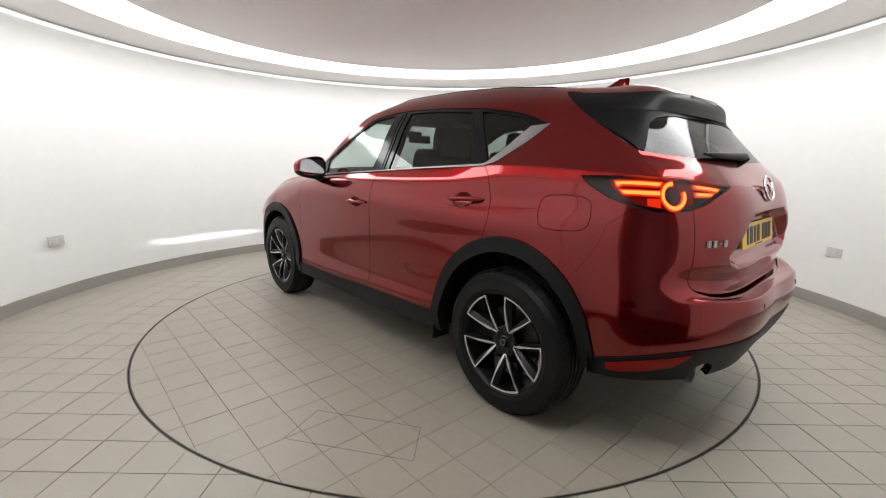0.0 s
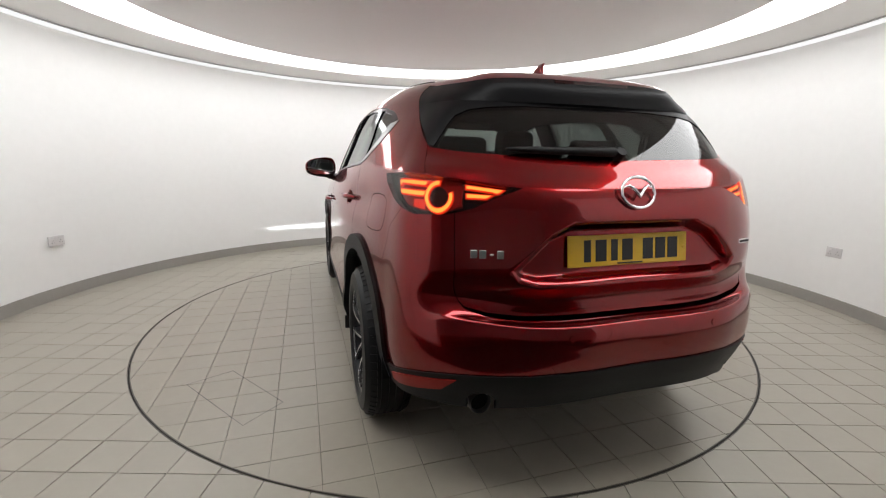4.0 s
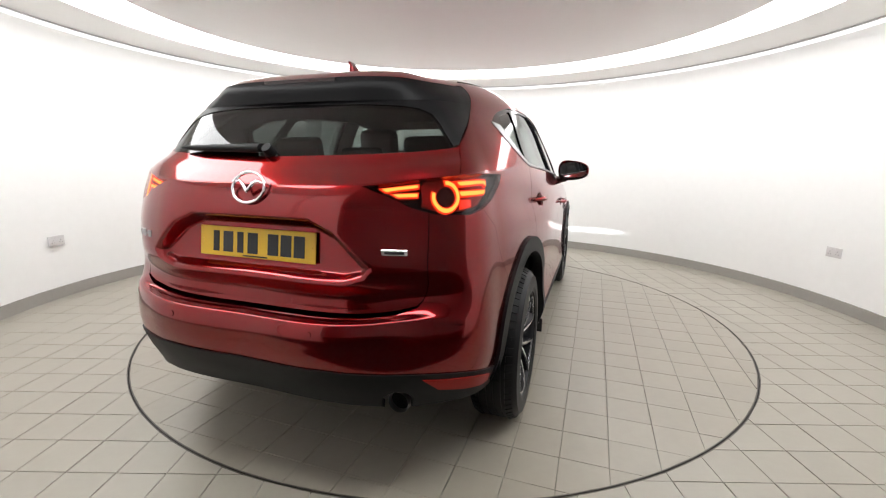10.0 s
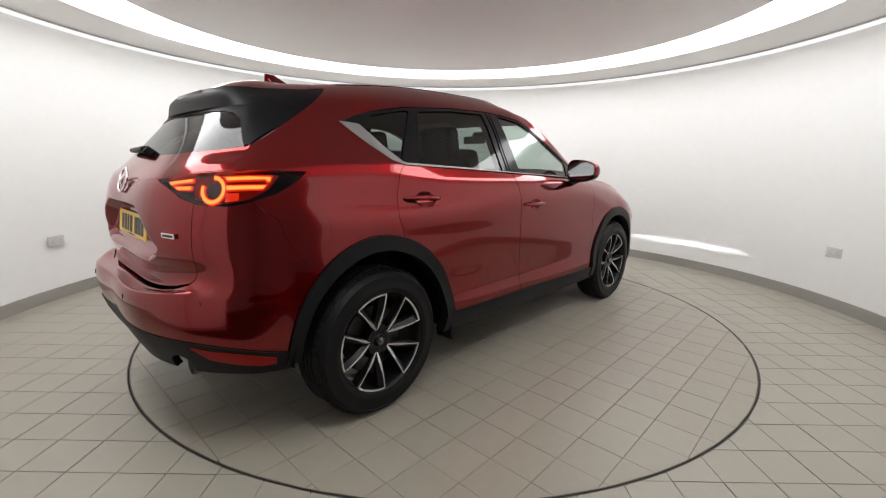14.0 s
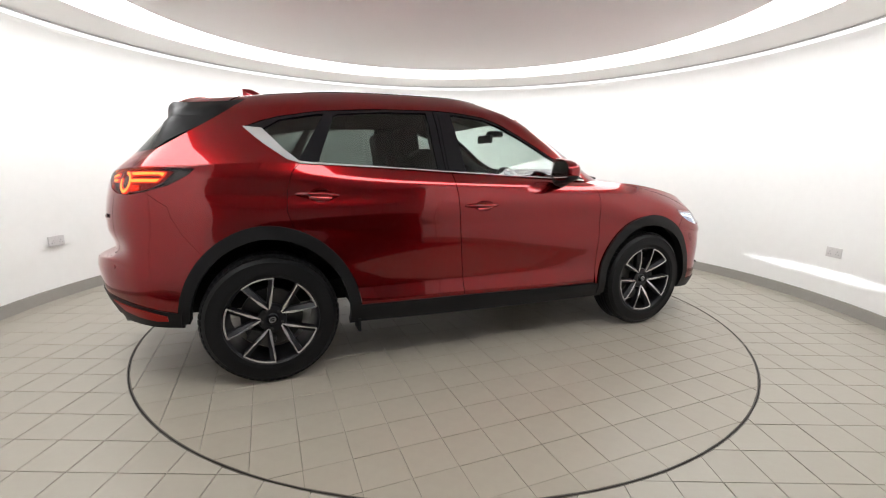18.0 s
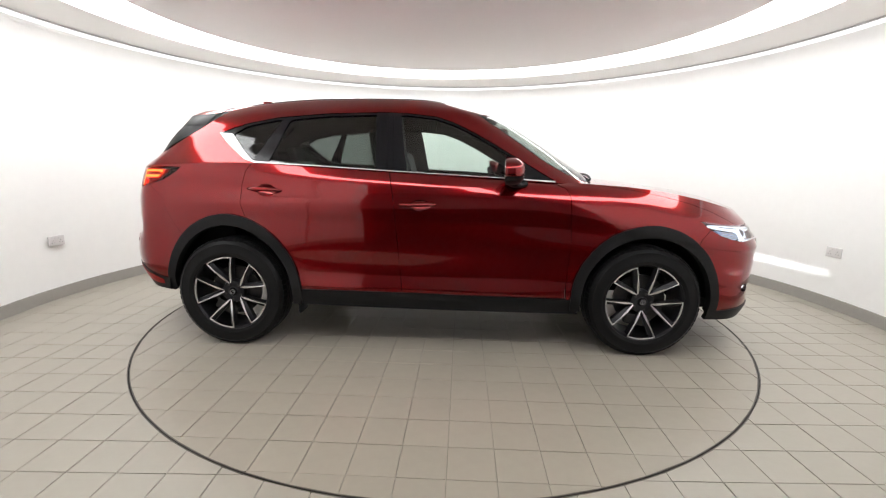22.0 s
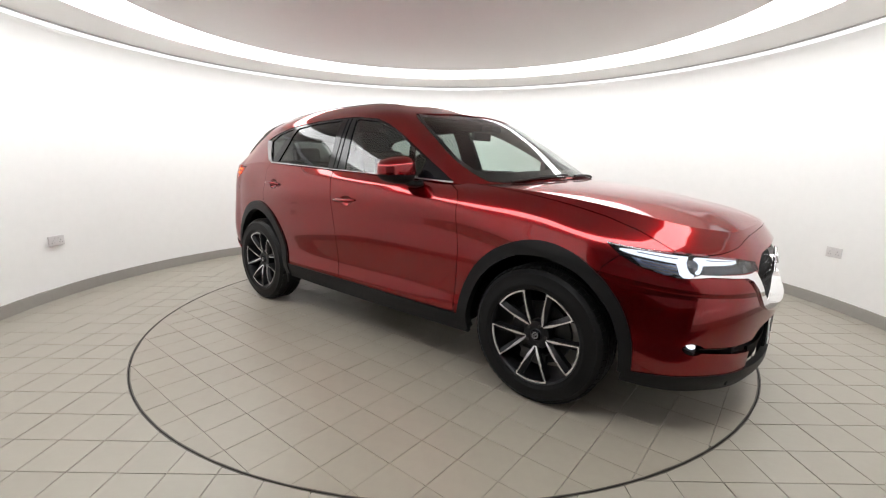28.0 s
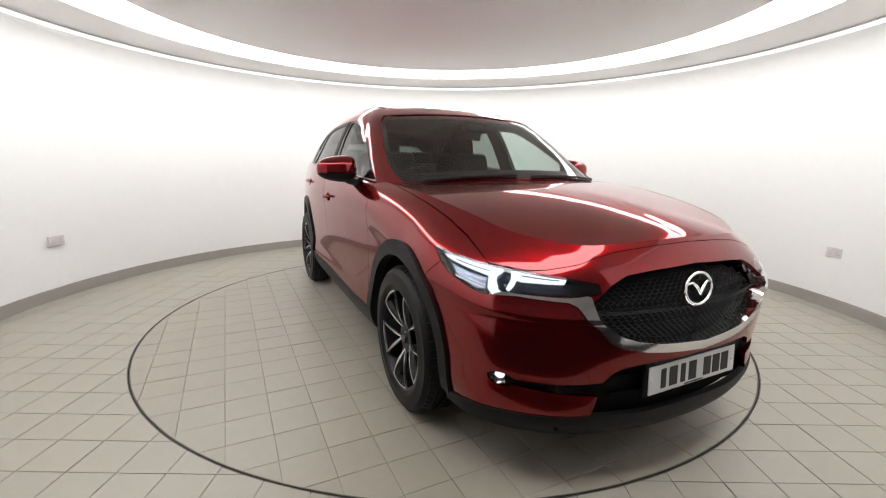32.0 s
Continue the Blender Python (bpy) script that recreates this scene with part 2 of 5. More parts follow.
def clipped_tile(x, y, half, keep, z0, z1):
    """A tile cut by circles: keep holds (radius, inside)."""
    n = 6
    poly = []
    for (ax, ay), (bx, by) in (((-1, -1), (1, -1)), ((1, -1), (1, 1)), ((1, 1), (-1, 1)), ((-1, 1), (-1, -1))):
        for k in range(n):
            poly.append((x + half * (ax + (bx - ax) * k / n), y + half * (ay + (by - ay) * k / n)))
    for R, inside in keep:
        out = []
        for i, p in enumerate(poly):
            q = poly[(i + 1) % len(poly)]
            fp, fq = math.hypot(*p) - R, math.hypot(*q) - R
            okp, okq = (fp <= 0) == inside, (fq <= 0) == inside
            if okp:
                out.append(p)
            if okp != okq:
                t = fp / (fp - fq)
                out.append((p[0] + (q[0] - p[0]) * t, p[1] + (q[1] - p[1]) * t))
        poly = out
        if len(poly) < 3:
            return None
    area = 0.5 * abs(sum(p[0] * q[1] - q[0] * p[1] for p, q in zip(poly, poly[1:] + poly[:1])))
    return poly if area > 2e-4 else None


def tile_mesh(poly, cx, cy, z0, z1, material, chamfer=0.0015):
    bm = bmesh.new()
    prism(bm, [(x - cx, y - cy) for x, y in poly], z0, z1)
    me = bpy.data.meshes.new("tile")
    if chamfer:
        es = [e for e in bm.edges if all(abs(v.co.z - z1) < 1e-6 for v in e.verts)]
        bmesh.ops.bevel(bm, geom=es, offset=chamfer, segments=1, affect="EDGES")
    bmesh.ops.recalc_face_normals(bm, faces=bm.faces)
    bm.to_mesh(me)
    bm.free()
    me.materials.append(material)
    return me


def tiles(parent, offx, offy, keep, z, joint, material, near, label):
    """Square 0.2 m tiles; those that near() picks are parts, the rest one joined part."""
    h = 0.1 - joint / 2
    whole = tile_mesh([(-h, -h), (h, -h), (h, h), (-h, h)], 0, 0, -0.012, 0, material)
    rest_v, rest_f = [], []
    for i in range(-24, 25):
        for j in range(-40, 25):
            x, y = offx + 0.2 * i, offy + 0.2 * j
            poly = clipped_tile(x, y, h, keep, 0, 0)
            if not poly:
                continue
            cut = len(poly) != 24 or any(abs(p[0] - x) < h - 1e-6 and abs(p[1] - y) < h - 1e-6 for p in poly)
            dz = random.uniform(-0.0006, 0.0006)
            if near(x, y):
                me = tile_mesh(poly, x, y, -0.012, 0, material, 0) if cut else whole
                ob = new("tile", me)
                ob.parent = parent
                ob.matrix_basis = pose(x, y, z + dz, random.uniform(-0.12, 0.12), random.uniform(-0.12, 0.12), 0)
            else:
                k = len(rest_v)
                rest_v += [(p[0], p[1], z + dz) for p in poly] + [(p[0], p[1], z - 0.012) for p in poly]
                n = len(poly)
                rest_f.append([k + q for q in range(n)])
                rest_f += [[k + q, k + n + q, k + n + (q + 1) % n, k + (q + 1) % n] for q in range(n)]
    if rest_v:
        ob = part("tiles", mesh_of("tiles", rest_v, rest_f, material), parent=parent)
        tagged(ob, label, kind="stuff")


# ---- the turntable ----
turntable = tagged(new("turntable"), "round beige tiled turntable set flush in the floor", "turntable")
bm = annulus(0.0005, TABLE_R - 0.0055, -0.05, -0.006)
part("disc", bm, GROUT_T, turntable)
part("rim", annulus(TABLE_R - 0.008, TABLE_R - 0.0035, -0.05, 0.0004, n=160), STEEL, turntable, "thin worn steel rim")
setting("trim_ring", annulus(TABLE_R + 0.0035, TABLE_R + 0.0075, -0.05, 0.0004, n=160), STEEL, "worn steel edging ring round the turntable", "edging")
setting("trim_gap", annulus(TABLE_R - 0.0033, TABLE_R + 0.0034, -0.05, -0.008, n=160), DARK, "dark gap round the turntable", "gap")


# ---- the car's skin: two splined surfaces, from which panels are cut ----
def basis(knots, t):
    """Rows of weights of a smooth curve through control values at the knots."""
    k = np.asarray(knots, float)
    n = len(k)
    h = np.diff(k)
    D = np.zeros((n, n))
    for i in range(1, n - 1):
        a, b = h[i - 1], h[i]
        D[i, i - 1] = -b / (a * (a + b))
        D[i, i] = (b - a) / (a * b)
        D[i, i + 1] = a / (b * (a + b))
    D[0, 0], D[0, 1] = -1 / h[0], 1 / h[0]
    D[-1, -2], D[-1, -1] = -1 / h[-1], 1 / h[-1]
    t = np.asarray(t, float)
    i = np.clip(np.searchsorted(k, t, "right") - 1, 0, n - 2)
    u = (t - k[i]) / h[i]
    I = np.eye(n)
    a = (2 * u**3 - 3 * u**2 + 1)[:, None] * I[i] + (-2 * u**3 + 3 * u**2)[:, None] * I[i + 1]
    return a + ((u**3 - 2 * u**2 + u) * h[i])[:, None] * D[i] + ((u**3 - u**2) * h[i])[:, None] * D[i + 1]


class Skin:
    """rows: rings from low to high, each a list of (x, y, z) from the rear's middle along the left side to the front's middle."""

    def __init__(self, p, q, rows, top_mirror=False):
        C = np.array(rows, float)
        flip = np.array((1, -1, 1))
        C = np.concatenate([C[:, 1:2] * flip, C, C[:, -2:-1] * flip], 1)
        self.p = np.concatenate([[2 * p[0] - p[1]], p, [2 * p[-1] - p[-2]]])
        self.q = np.array(q, float)
        if top_mirror:
            C = np.concatenate([C, C[-2:-1] * flip], 0)
            self.q = np.concatenate([self.q, [2 * q[-1] - q[-2]]])
        self.C, self.p0, self.p1, self.q0, self.q1 = C, p[0], p[-1], q[0], q[-1]
        gp, gq = np.meshgrid(np.linspace(p[0], p[-1], 400), np.linspace(q[0], q[-1], 160))
        self.tp, self.tq = gp.ravel(), gq.ravel()
        self.tX = self.at(self.tp, self.tq)

    def at(self, p, q):
        return np.einsum("ni,kic,nk->nc", basis(self.p, p), self.C, basis(self.q, q), optimize=True)

    def normal(self, p, q):
        e = 1e-3
        a = self.at(p + e, q) - self.at(p - e, q)
        b = self.at(p, q + e) - self.at(p, q - e)
        n = np.cross(b, a)
        return n / np.maximum(np.linalg.norm(n, axis=1), 1e-12)[:, None]

    def find(self, u, v, axes, lo=None, hi=None):
        """(p, q) of the skin's point with these two coordinates: axes 'xz' from the side, 'yz' from the ends, 'xy' from above."""
        ia, ib = "xyz".index(axes[0]), "xyz".index(axes[1])
        ok = np.ones(len(self.tp), bool)
        if lo is not None:
            ok &= self.tp >= lo
        if hi is not None:
            ok &= self.tp <= hi
        d = (self.tX[:, ia] - u) ** 2 + (self.tX[:, ib] - v) ** 2 + np.where(ok, 0, 9)
        k = int(np.argmin(d))
        p, q = self.tp[k], self.tq[k]
        for _ in range(6):
            X = self.at(np.array([p, p + 1e-4, p]), np.array([q, q, q + 1e-4]))
            r = np.array([u - X[0, ia], v - X[0, ib]])
            J = np.array([[X[1, ia] - X[0, ia], X[2, ia] - X[0, ia]], [X[1, ib] - X[0, ib], X[2, ib] - X[0, ib]]]) / 1e-4
            try:
                s = np.linalg.solve(J, r)
            except np.linalg.LinAlgError:
                break
            s = np.clip(s, -0.05, 0.05)
            p, q = float(np.clip(p + s[0], self.p0, self.p1)), float(np.clip(q + s[1], self.q0, self.q1))
        return p, q

    def line(self, pts, axes, lo=None, hi=None, step=0.06, closed=True):
        out = []
        n = len(pts)
        for i in range(n if closed else n - 1):
            a, b = pts[i], pts[(i + 1) % n]
            k = max(1, int(math.hypot(b[0] - a[0], b[1] - a[1]) / step))
            for j in range(k):
                out.append(self.find(a[0] + (b[0] - a[0]) * j / k, a[1] + (b[1] - a[1]) * j / k, axes, lo, hi))
        if not closed:
            out.append(self.find(*pts[-1], axes, lo, hi))
        return out


def area2(poly):
    return sum(a[0] * b[1] - b[0] * a[1] for a, b in zip(poly, poly[1:] + poly[:1]))


def shrink(poly, d):
    """The outline moved inwards by d."""
    if area2(poly) < 0:
        poly = poly[::-1]
    n, out = len(poly), []
    for i in range(n):
        a, b, c = poly[i - 1], poly[i], poly[(i + 1) % n]
        e1 = Vector((b[0] - a[0], b[1] - a[1]))
        e2 = Vector((c[0] - b[0], c[1] - b[1]))
        if e1.length < 1e-7 or e2.length < 1e-7:
            continue
        n1, n2 = Vector((-e1.y, e1.x)).normalized(), Vector((-e2.y, e2.x)).normalized()
        m = n1 + n2
        m = m / max(0.35, m.dot(n1)) if m.length > 1e-6 else n1
        out.append((b[0] + m.x * d, b[1] + m.y * d))
    return out


def inside(poly, x, y):
    r = np.zeros(len(x), bool)
    for (ax, ay), (bx, by) in zip(poly, poly[1:] + poly[:1]):
        if ay == by:
            continue
        r ^= ((ay > y) != (by > y)) & (x < (bx - ax) * (y - ay) / (by - ay) + ax)
    return r


def cut_flat(outline, holes, step):
    """A flat mesh of the outline less the holes, as a fine grid cut along all their edges: points and faces."""
    P = np.array(outline)
    (x0, y0), (x1, y1) = P.min(0), P.max(0)
    nx, ny = max(2, int(math.ceil((x1 - x0) / step))), max(2, int(math.ceil((y1 - y0) / step)))
    bm = bmesh.new()
    g = [[bm.verts.new((x0 + (x1 - x0) * i / nx, y0 + (y1 - y0) * j / ny, 0)) for i in range(nx + 1)] for j in range(ny + 1)]
    for j in range(ny):
        for i in range(nx):
            bm.faces.new((g[j][i], g[j][i + 1], g[j + 1][i + 1], g[j + 1][i]))
    for poly in [outline, *holes]:
        for a, b in zip(poly, poly[1:] + poly[:1]):
            lx, hx, ly, hy = min(a[0], b[0]) - 1e-4, max(a[0], b[0]) + 1e-4, min(a[1], b[1]) - 1e-4, max(a[1], b[1]) + 1e-4
            geom = set()
            for f in bm.faces:
                xs = [v.co.x for v in f.verts]
                if max(xs) < lx or min(xs) > hx:
                    continue
                ys = [v.co.y for v in f.verts]
                if max(ys) < ly or min(ys) > hy:
                    continue
                geom.add(f)
                geom.update(f.edges)
                geom.update(f.verts)
            d = Vector((b[0] - a[0], b[1] - a[1], 0))
            if geom and d.length > 1e-7:
                bmesh.ops.bisect_plane(bm, geom=list(geom), dist=1e-6, plane_co=(a[0], a[1], 0), plane_no=(-d.y, d.x, 0))
    cs = np.array([f.calc_center_median()[:2] for f in bm.faces])
    keep = inside(outline, cs[:, 0], cs[:, 1])
    for h in holes:
        keep &= ~inside(h, cs[:, 0], cs[:, 1])
    bmesh.ops.delete(bm, geom=[f for f, k in zip(list(bm.faces), keep) if not k], context="FACES")
    bm.verts.index_update()
    pts = np.array([v.co[:2] for v in bm.verts])
    faces = [[v.index for v in f.verts] for f in bm.faces]
    rim = [(e.verts[0].index, e.verts[1].index) if e.link_loops[0].vert == e.verts[0] else (e.verts[1].index, e.verts[0].index) for e in bm.edges if len(e.link_faces) == 1]
    bm.free()
    return pts, faces, rim


def panel(name, skin, outline, material, parent, holes=(), gap=0.002, hole_gap=0.0, off=0.0, depth=0.02, step=0.035, side=1, label="", flange=True, warp=None):
    """A piece of skin with turned-in edges. side 1: left, -1: right, 0: both halves in one mesh."""
    outline = shrink(outline, gap)
    if side == 0:
        snap = lambda v, a: a if abs(v - a) < 0.006 else v
        outline = [(snap(snap(p, skin.p0), skin.p1), snap(q, skin.q1) if skin is cab else q) for p, q in outline]
    holes = [shrink(h, -hole_gap) for h in holes]
    pts, faces, rim = cut_flat(outline, holes, step)
    p, q = pts[:, 0], pts[:, 1]
    N = skin.normal(p, q)
    X = skin.at(p, q) + N * off
    if warp is not None:
        e = 2e-3
        f = lambda a, b: warp(skin.at(a, b))
        X = f(p, q) + N * off
        N = np.cross(f(p, q + e) - f(p, q - e), f(p + e, q) - f(p - e, q))
        N = N / np.maximum(np.linalg.norm(N, axis=1), 1e-12)[:, None]
    n = len(X)
    V, F, L = [], [], []
    for s in ((1, -1) if side == 0 else (side,)):
        base = len(V)
        fl = np.array((1, s, 1))
        V += list(X * fl)
        for f in faces:
            ff = f[::-1] if s > 0 else f
            F.append([base + i for i in ff])
            L += [N[i] * fl for i in ff]
        if flange:
            V += list((X - N * depth) * fl)
            for a, b in rim:
                if side == 0 and max(abs(X[a, 1]), abs(X[b, 1])) < 2e-3:
                    continue
                quad = [a, b, n + b, n + a] if s > 0 else [b, a, n + a, n + b]
                F.append([base + i for i in quad])
                P = [V[base + i] for i in quad[:3]]
                nn = np.cross(P[1] - P[0], P[2] - P[0])
                nn = nn / max(1e-9, np.linalg.norm(nn))
                L += [nn] * 4
    me = bpy.data.meshes.new(name)
    me.from_pydata([tuple(v) for v in V], [], F)
    me.materials.append(material)
    me.polygons.foreach_set("use_smooth", [True] * len(me.polygons))
    me.normals_split_custom_set([tuple(l) for l in L])
    me.update()
    return part(name, me, parent=parent, label=label)


# rings of the lower body, from the sill to the belt line and the bonnet's edge
LOW = [
    [(-2.17, 0, .382), (-2.15, .45, .382), (-2.065, .625, .372), (-1.93, .765, .365), (-1.73, .81, .345), (-1.35, .86, .31), (-.9, .885, .302), (-.2, .89, .287), (.85, .88, .277), (1.35, .86, .27), (1.7, .84, .25), (1.97, .765, .24), (2.12, .60, .235), (2.22, .3, .228), (2.245, 0, .225)],
    [(-2.215, 0, .475), (-2.195, .45, .485), (-2.112, .65, .505), (-1.97, .79, .497), (-1.75, .84, .455), (-1.35, .885, .41), (-.9, .915, .405), (-.2, .918, .40), (.85, .908, .375), (1.35, .885, .37), (1.7, .872, .355), (1.985, .795, .335), (2.135, .63, .30), (2.24, .32, .27), (2.265, 0, .265)],
    [(-2.245, 0, .59), (-2.22, .45, .60), (-2.12, .66, .61), (-1.975, .80, .61), (-1.75, .845, .60), (-1.35, .895, .55), (-.9, .906, .52), (-.2, .905, .51), (.85, .900, .50), (1.35, .893, .48), (1.7, .878, .47), (1.99, .795, .45), (2.135, .635, .43), (2.245, .32, .42), (2.272, 0, .42)],
    [(-2.236, 0, .674), (-2.211, .45, .684), (-2.112, .655, .695), (-1.975, .797, .67), (-1.75, .843, .66), (-1.35, .893, .62), (-.9, .906, .60), (-.2, .906, .59), (.85, .898, .58), (1.35, .893, .55), (1.7, .88, .53), (1.995, .795, .51), (2.14, .64, .49), (2.252, .32, .48), (2.28, 0, .48)],
    [(-2.152, 0, .735), (-2.132, .45, .74), (-2.07, .641, .75), (-1.975, .788, .75), (-1.75, .84, .74), (-1.35, .892, .71), (-.9, .911, .69), (-.2, .912, .68), (.85, .900, .67), (1.35, .895, .63), (1.7, .88, .60), (2.0, .793, .58), (2.147, .64, .56), (2.26, .32, .55), (2.29, 0, .55)],
    [(-2.180, 0, .86), (-2.160, .45, .86), (-2.085, .637, .865), (-1.97, .778, .87), (-1.75, .835, .87), (-1.35, .884, .85), (-.9, .916, .84), (-.2, .920, .84), (.85, .899, .82), (1.35, .893, .75), (1.7, .88, .70), (2.0, .787, .67), (2.15, .64, .66), (2.262, .32, .65), (2.292, 0, .65)],
    [(-2.165, 0, 1.02), (-2.145, .45, 1.02), (-2.07, .635, 1.02), (-1.96, .768, 1.02), (-1.75, .822, 1.01), (-1.35, .876, .985), (-.9, .919, .985), (-.2, .926, 1.0), (.85, .899, .99), (1.35, .888, .87), (1.7, .872, .80), (1.99, .778, .76), (2.14, .63, .75), (2.248, .32, .75), (2.278, 0, .75)],
    [(-2.15, 0, 1.08), (-2.13, .45, 1.08), (-2.055, .63, 1.08), (-1.95, .762, 1.08), (-1.75, .81, 1.07), (-1.35, .857, 1.045), (-.9, .905, 1.03), (-.2, .919, 1.045), (.85, .876, 1.04), (1.35, .86, .955), (1.7, .847, .87), (1.97, .745, .83), (2.11, .60, .82), (2.21, .32, .825), (2.24, 0, .825)],
    [(-2.12, 0, 1.14), (-2.10, .45, 1.15), (-2.03, .615, 1.17), (-1.925, .742, 1.183), (-1.75, .783, 1.19), (-1.35, .828, 1.212), (-.9, .855, 1.20), (-.2, .862, 1.165), (.85, .79, 1.112), (1.35, .755, 1.074), (1.7, .70, 1.014), (1.92, .625, .960), (2.06, .48, .932), (2.13, .3, .937), (2.16, 0, .945)],
]
LOW_P = [0, .45, .66, .84, 1.08, 1.48, 1.93, 2.63, 3.68, 4.18, 4.53, 4.83, 5.04, 5.37, 5.69]
LOW_Q = [.30, .40, .51, .59, .68, .84, 1.00, 1.05, 1.17]
low = Skin(LOW_P, LOW_Q, LOW)
# the shoulder under the side windows stands out a little further
shoulder = low.at(np.array(LOW_P), np.full(15, 1.12))
shoulder[:, 1] += np.array([0, 0, 0, 0, .003, .008, .010, .010, .008, .002, 0, 0, 0, 0, 0])
LOW.insert(8, shoulder.tolist())
LOW_Q.insert(8, 1.12)
# the rear bumper's edge and the flat ledge behind it
for q, mid, off in ((.648, (-2.157, 0, .702), (-2.137, .45, .709)), (.632, (-2.168, 0, .690), (-2.148, .45, .698)), (.602, (-2.239, 0, .688), (-2.214, .45, .697))):
    ring = low.at(np.array(LOW_P), np.full(15, q))
    ring[0], ring[1] = mid, off
    ring[2] = {.648: (-2.084, .647, .730), .632: (-2.092, .650, .722), .602: (-2.110, .655, .706)}[q]
    LOW.insert(4, ring.tolist())
    LOW_Q.insert(4, q)
LOW[3][0], LOW[3][1] = (-2.244, 0, .672), (-2.219, .45, .682)
low = Skin(LOW_P, LOW_Q, LOW)

# rings of the cabin, from the belt line to the middle of the roof
CAB = [
    [(-2.12, 0, 1.14), (-2.10, .45, 1.15), (-2.03, .615, 1.17), (-1.925, .742, 1.183), (-1.75, .783, 1.19), (-1.35, .828, 1.212), (-.9, .855, 1.20), (-.2, .862, 1.165), (.4, .84, 1.135), (.84, .795, 1.108), (1.0, .67, 1.105), (1.09, .35, 1.13), (1.12, 0, 1.135)],
    [(-2.008, 0, 1.26), (-1.985, .43, 1.262), (-1.950, .585, 1.27), (-1.838, .675, 1.285), (-1.68, .722, 1.30), (-1.33, .764, 1.32), (-.9, .7945, 1.33), (-.2, .799, 1.31), (.34, .787, 1.27), (.66, .742, 1.245), (.82, .62, 1.235), (.90, .33, 1.25), (.93, 0, 1.255)],
    [(-1.878, 0, 1.41), (-1.856, .42, 1.41), (-1.818, .56, 1.415), (-1.722, .62, 1.42), (-1.61, .655, 1.42), (-1.3, .702, 1.435), (-.9, .735, 1.455), (-.2, .736, 1.45), (.22, .72, 1.43), (.46, .682, 1.40), (.60, .57, 1.388), (.68, .31, 1.395), (.71, 0, 1.40)],
    [(-1.792, 0, 1.51), (-1.757, .42, 1.505), (-1.71, .53, 1.50), (-1.64, .575, 1.50), (-1.55, .60, 1.505), (-1.28, .637, 1.53), (-.9, .66, 1.555), (-.25, .662, 1.565), (.06, .652, 1.56), (.24, .622, 1.54), (.35, .535, 1.532), (.43, .29, 1.538), (.46, 0, 1.542)],
    [(-1.70, 0, 1.57), (-1.68, .40, 1.56), (-1.62, .48, 1.55), (-1.57, .51, 1.552), (-1.5, .53, 1.557), (-1.25, .555, 1.588), (-.9, .57, 1.617), (-.25, .572, 1.628), (0, .56, 1.615), (.10, .54, 1.60), (.17, .47, 1.595), (.23, .27, 1.602), (.25, 0, 1.605)],
    [(-1.5, 0, 1.607), (-1.48, .2, 1.605), (-1.43, .25, 1.605), (-1.38, .262, 1.608), (-1.33, .27, 1.613), (-1.15, .285, 1.632), (-.85, .29, 1.653), (-.3, .29, 1.66), (-.14, .28, 1.655), (-.08, .26, 1.65), (-.03, .22, 1.647), (0, .13, 1.648), (.01, 0, 1.649)],
    [(-1.4, 0, 1.62), (-1.38, 0, 1.622), (-1.34, 0, 1.625), (-1.30, 0, 1.629), (-1.25, 0, 1.634), (-1.1, 0, 1.647), (-.82, 0, 1.662), (-.35, 0, 1.669), (-.22, 0, 1.667), (-.17, 0, 1.665), (-.14, 0, 1.663), (-.12, 0, 1.662), (-.11, 0, 1.661)],
]
CAB_P = [0, .45, .66, .84, 1.08, 1.48, 1.93, 2.63, 3.23, 3.65, 3.89, 4.21, 4.55]
CAB_Q = [0, .16, .33, .46, .56, .87, 1.15]
cab = Skin(CAB_P, CAB_Q, CAB, top_mirror=True)

AX_R, AX_F, HUB_Z, TYRE_R = -1.347, 1.345, 0.362, 0.362
ORIGIN = Vector((-0.0331, -0.0065, 0.0))      # the car's middle, from the turntable's axis


def arch(cx, r_rear, r_top, r_front, a0=-12, a1=192, n=34, squash=1.0):
    """A wheel arch outline from front to rear, with a radius that changes smoothly."""
    out = []
    for k in range(n + 1):
        a = radians(a0 + (a1 - a0) * k / n)
        c = math.cos(a)
        w = abs(c) ** 1.6
        r = r_top * (1 - w) + (r_front if c > 0 else r_rear) * w
        out.append((cx + r * c, HUB_Z + r * math.sin(a)))
    return out




def belt(x):
    return float(np.interp(x, [-1.166, -.679, -.284, .191, .745], [1.211, 1.186, 1.163, 1.140, 1.110]))


car = tagged(new("car"), "glossy red metallic estate car with lamps lit, parked on the turntable", "car")
SIDE_LO, SIDE_HI = 0.75, 4.75


def xz(pts, skin=low, lo=SIDE_LO, hi=SIDE_HI, closed=True, step=0.06):
    return skin.line(pts, "xz", lo, hi, step, closed)


# edges of the doors, seen from the side
REAR_EDGE = [(-1.166, 1.212), (-1.205, 1.165), (-1.232, 1.07), (-1.24, .96), (-1.20, .835)]
B_EDGE = [(-.282, 1.17), (-.259, 1.034), (-.232, .733), (-.203, .40)]
F_EDGE = [(.735, 1.112), (.818, 1.073), (.842, 1.02), (.858, .73), (.835, .385)]
BELT_R = [(x, belt(x)) for x in (-1.166, -.95, -.679, -.48, -.284)]
BELT_F = [(x, belt(x)) for x in (-.282, -.05, .191, .45, .735)]
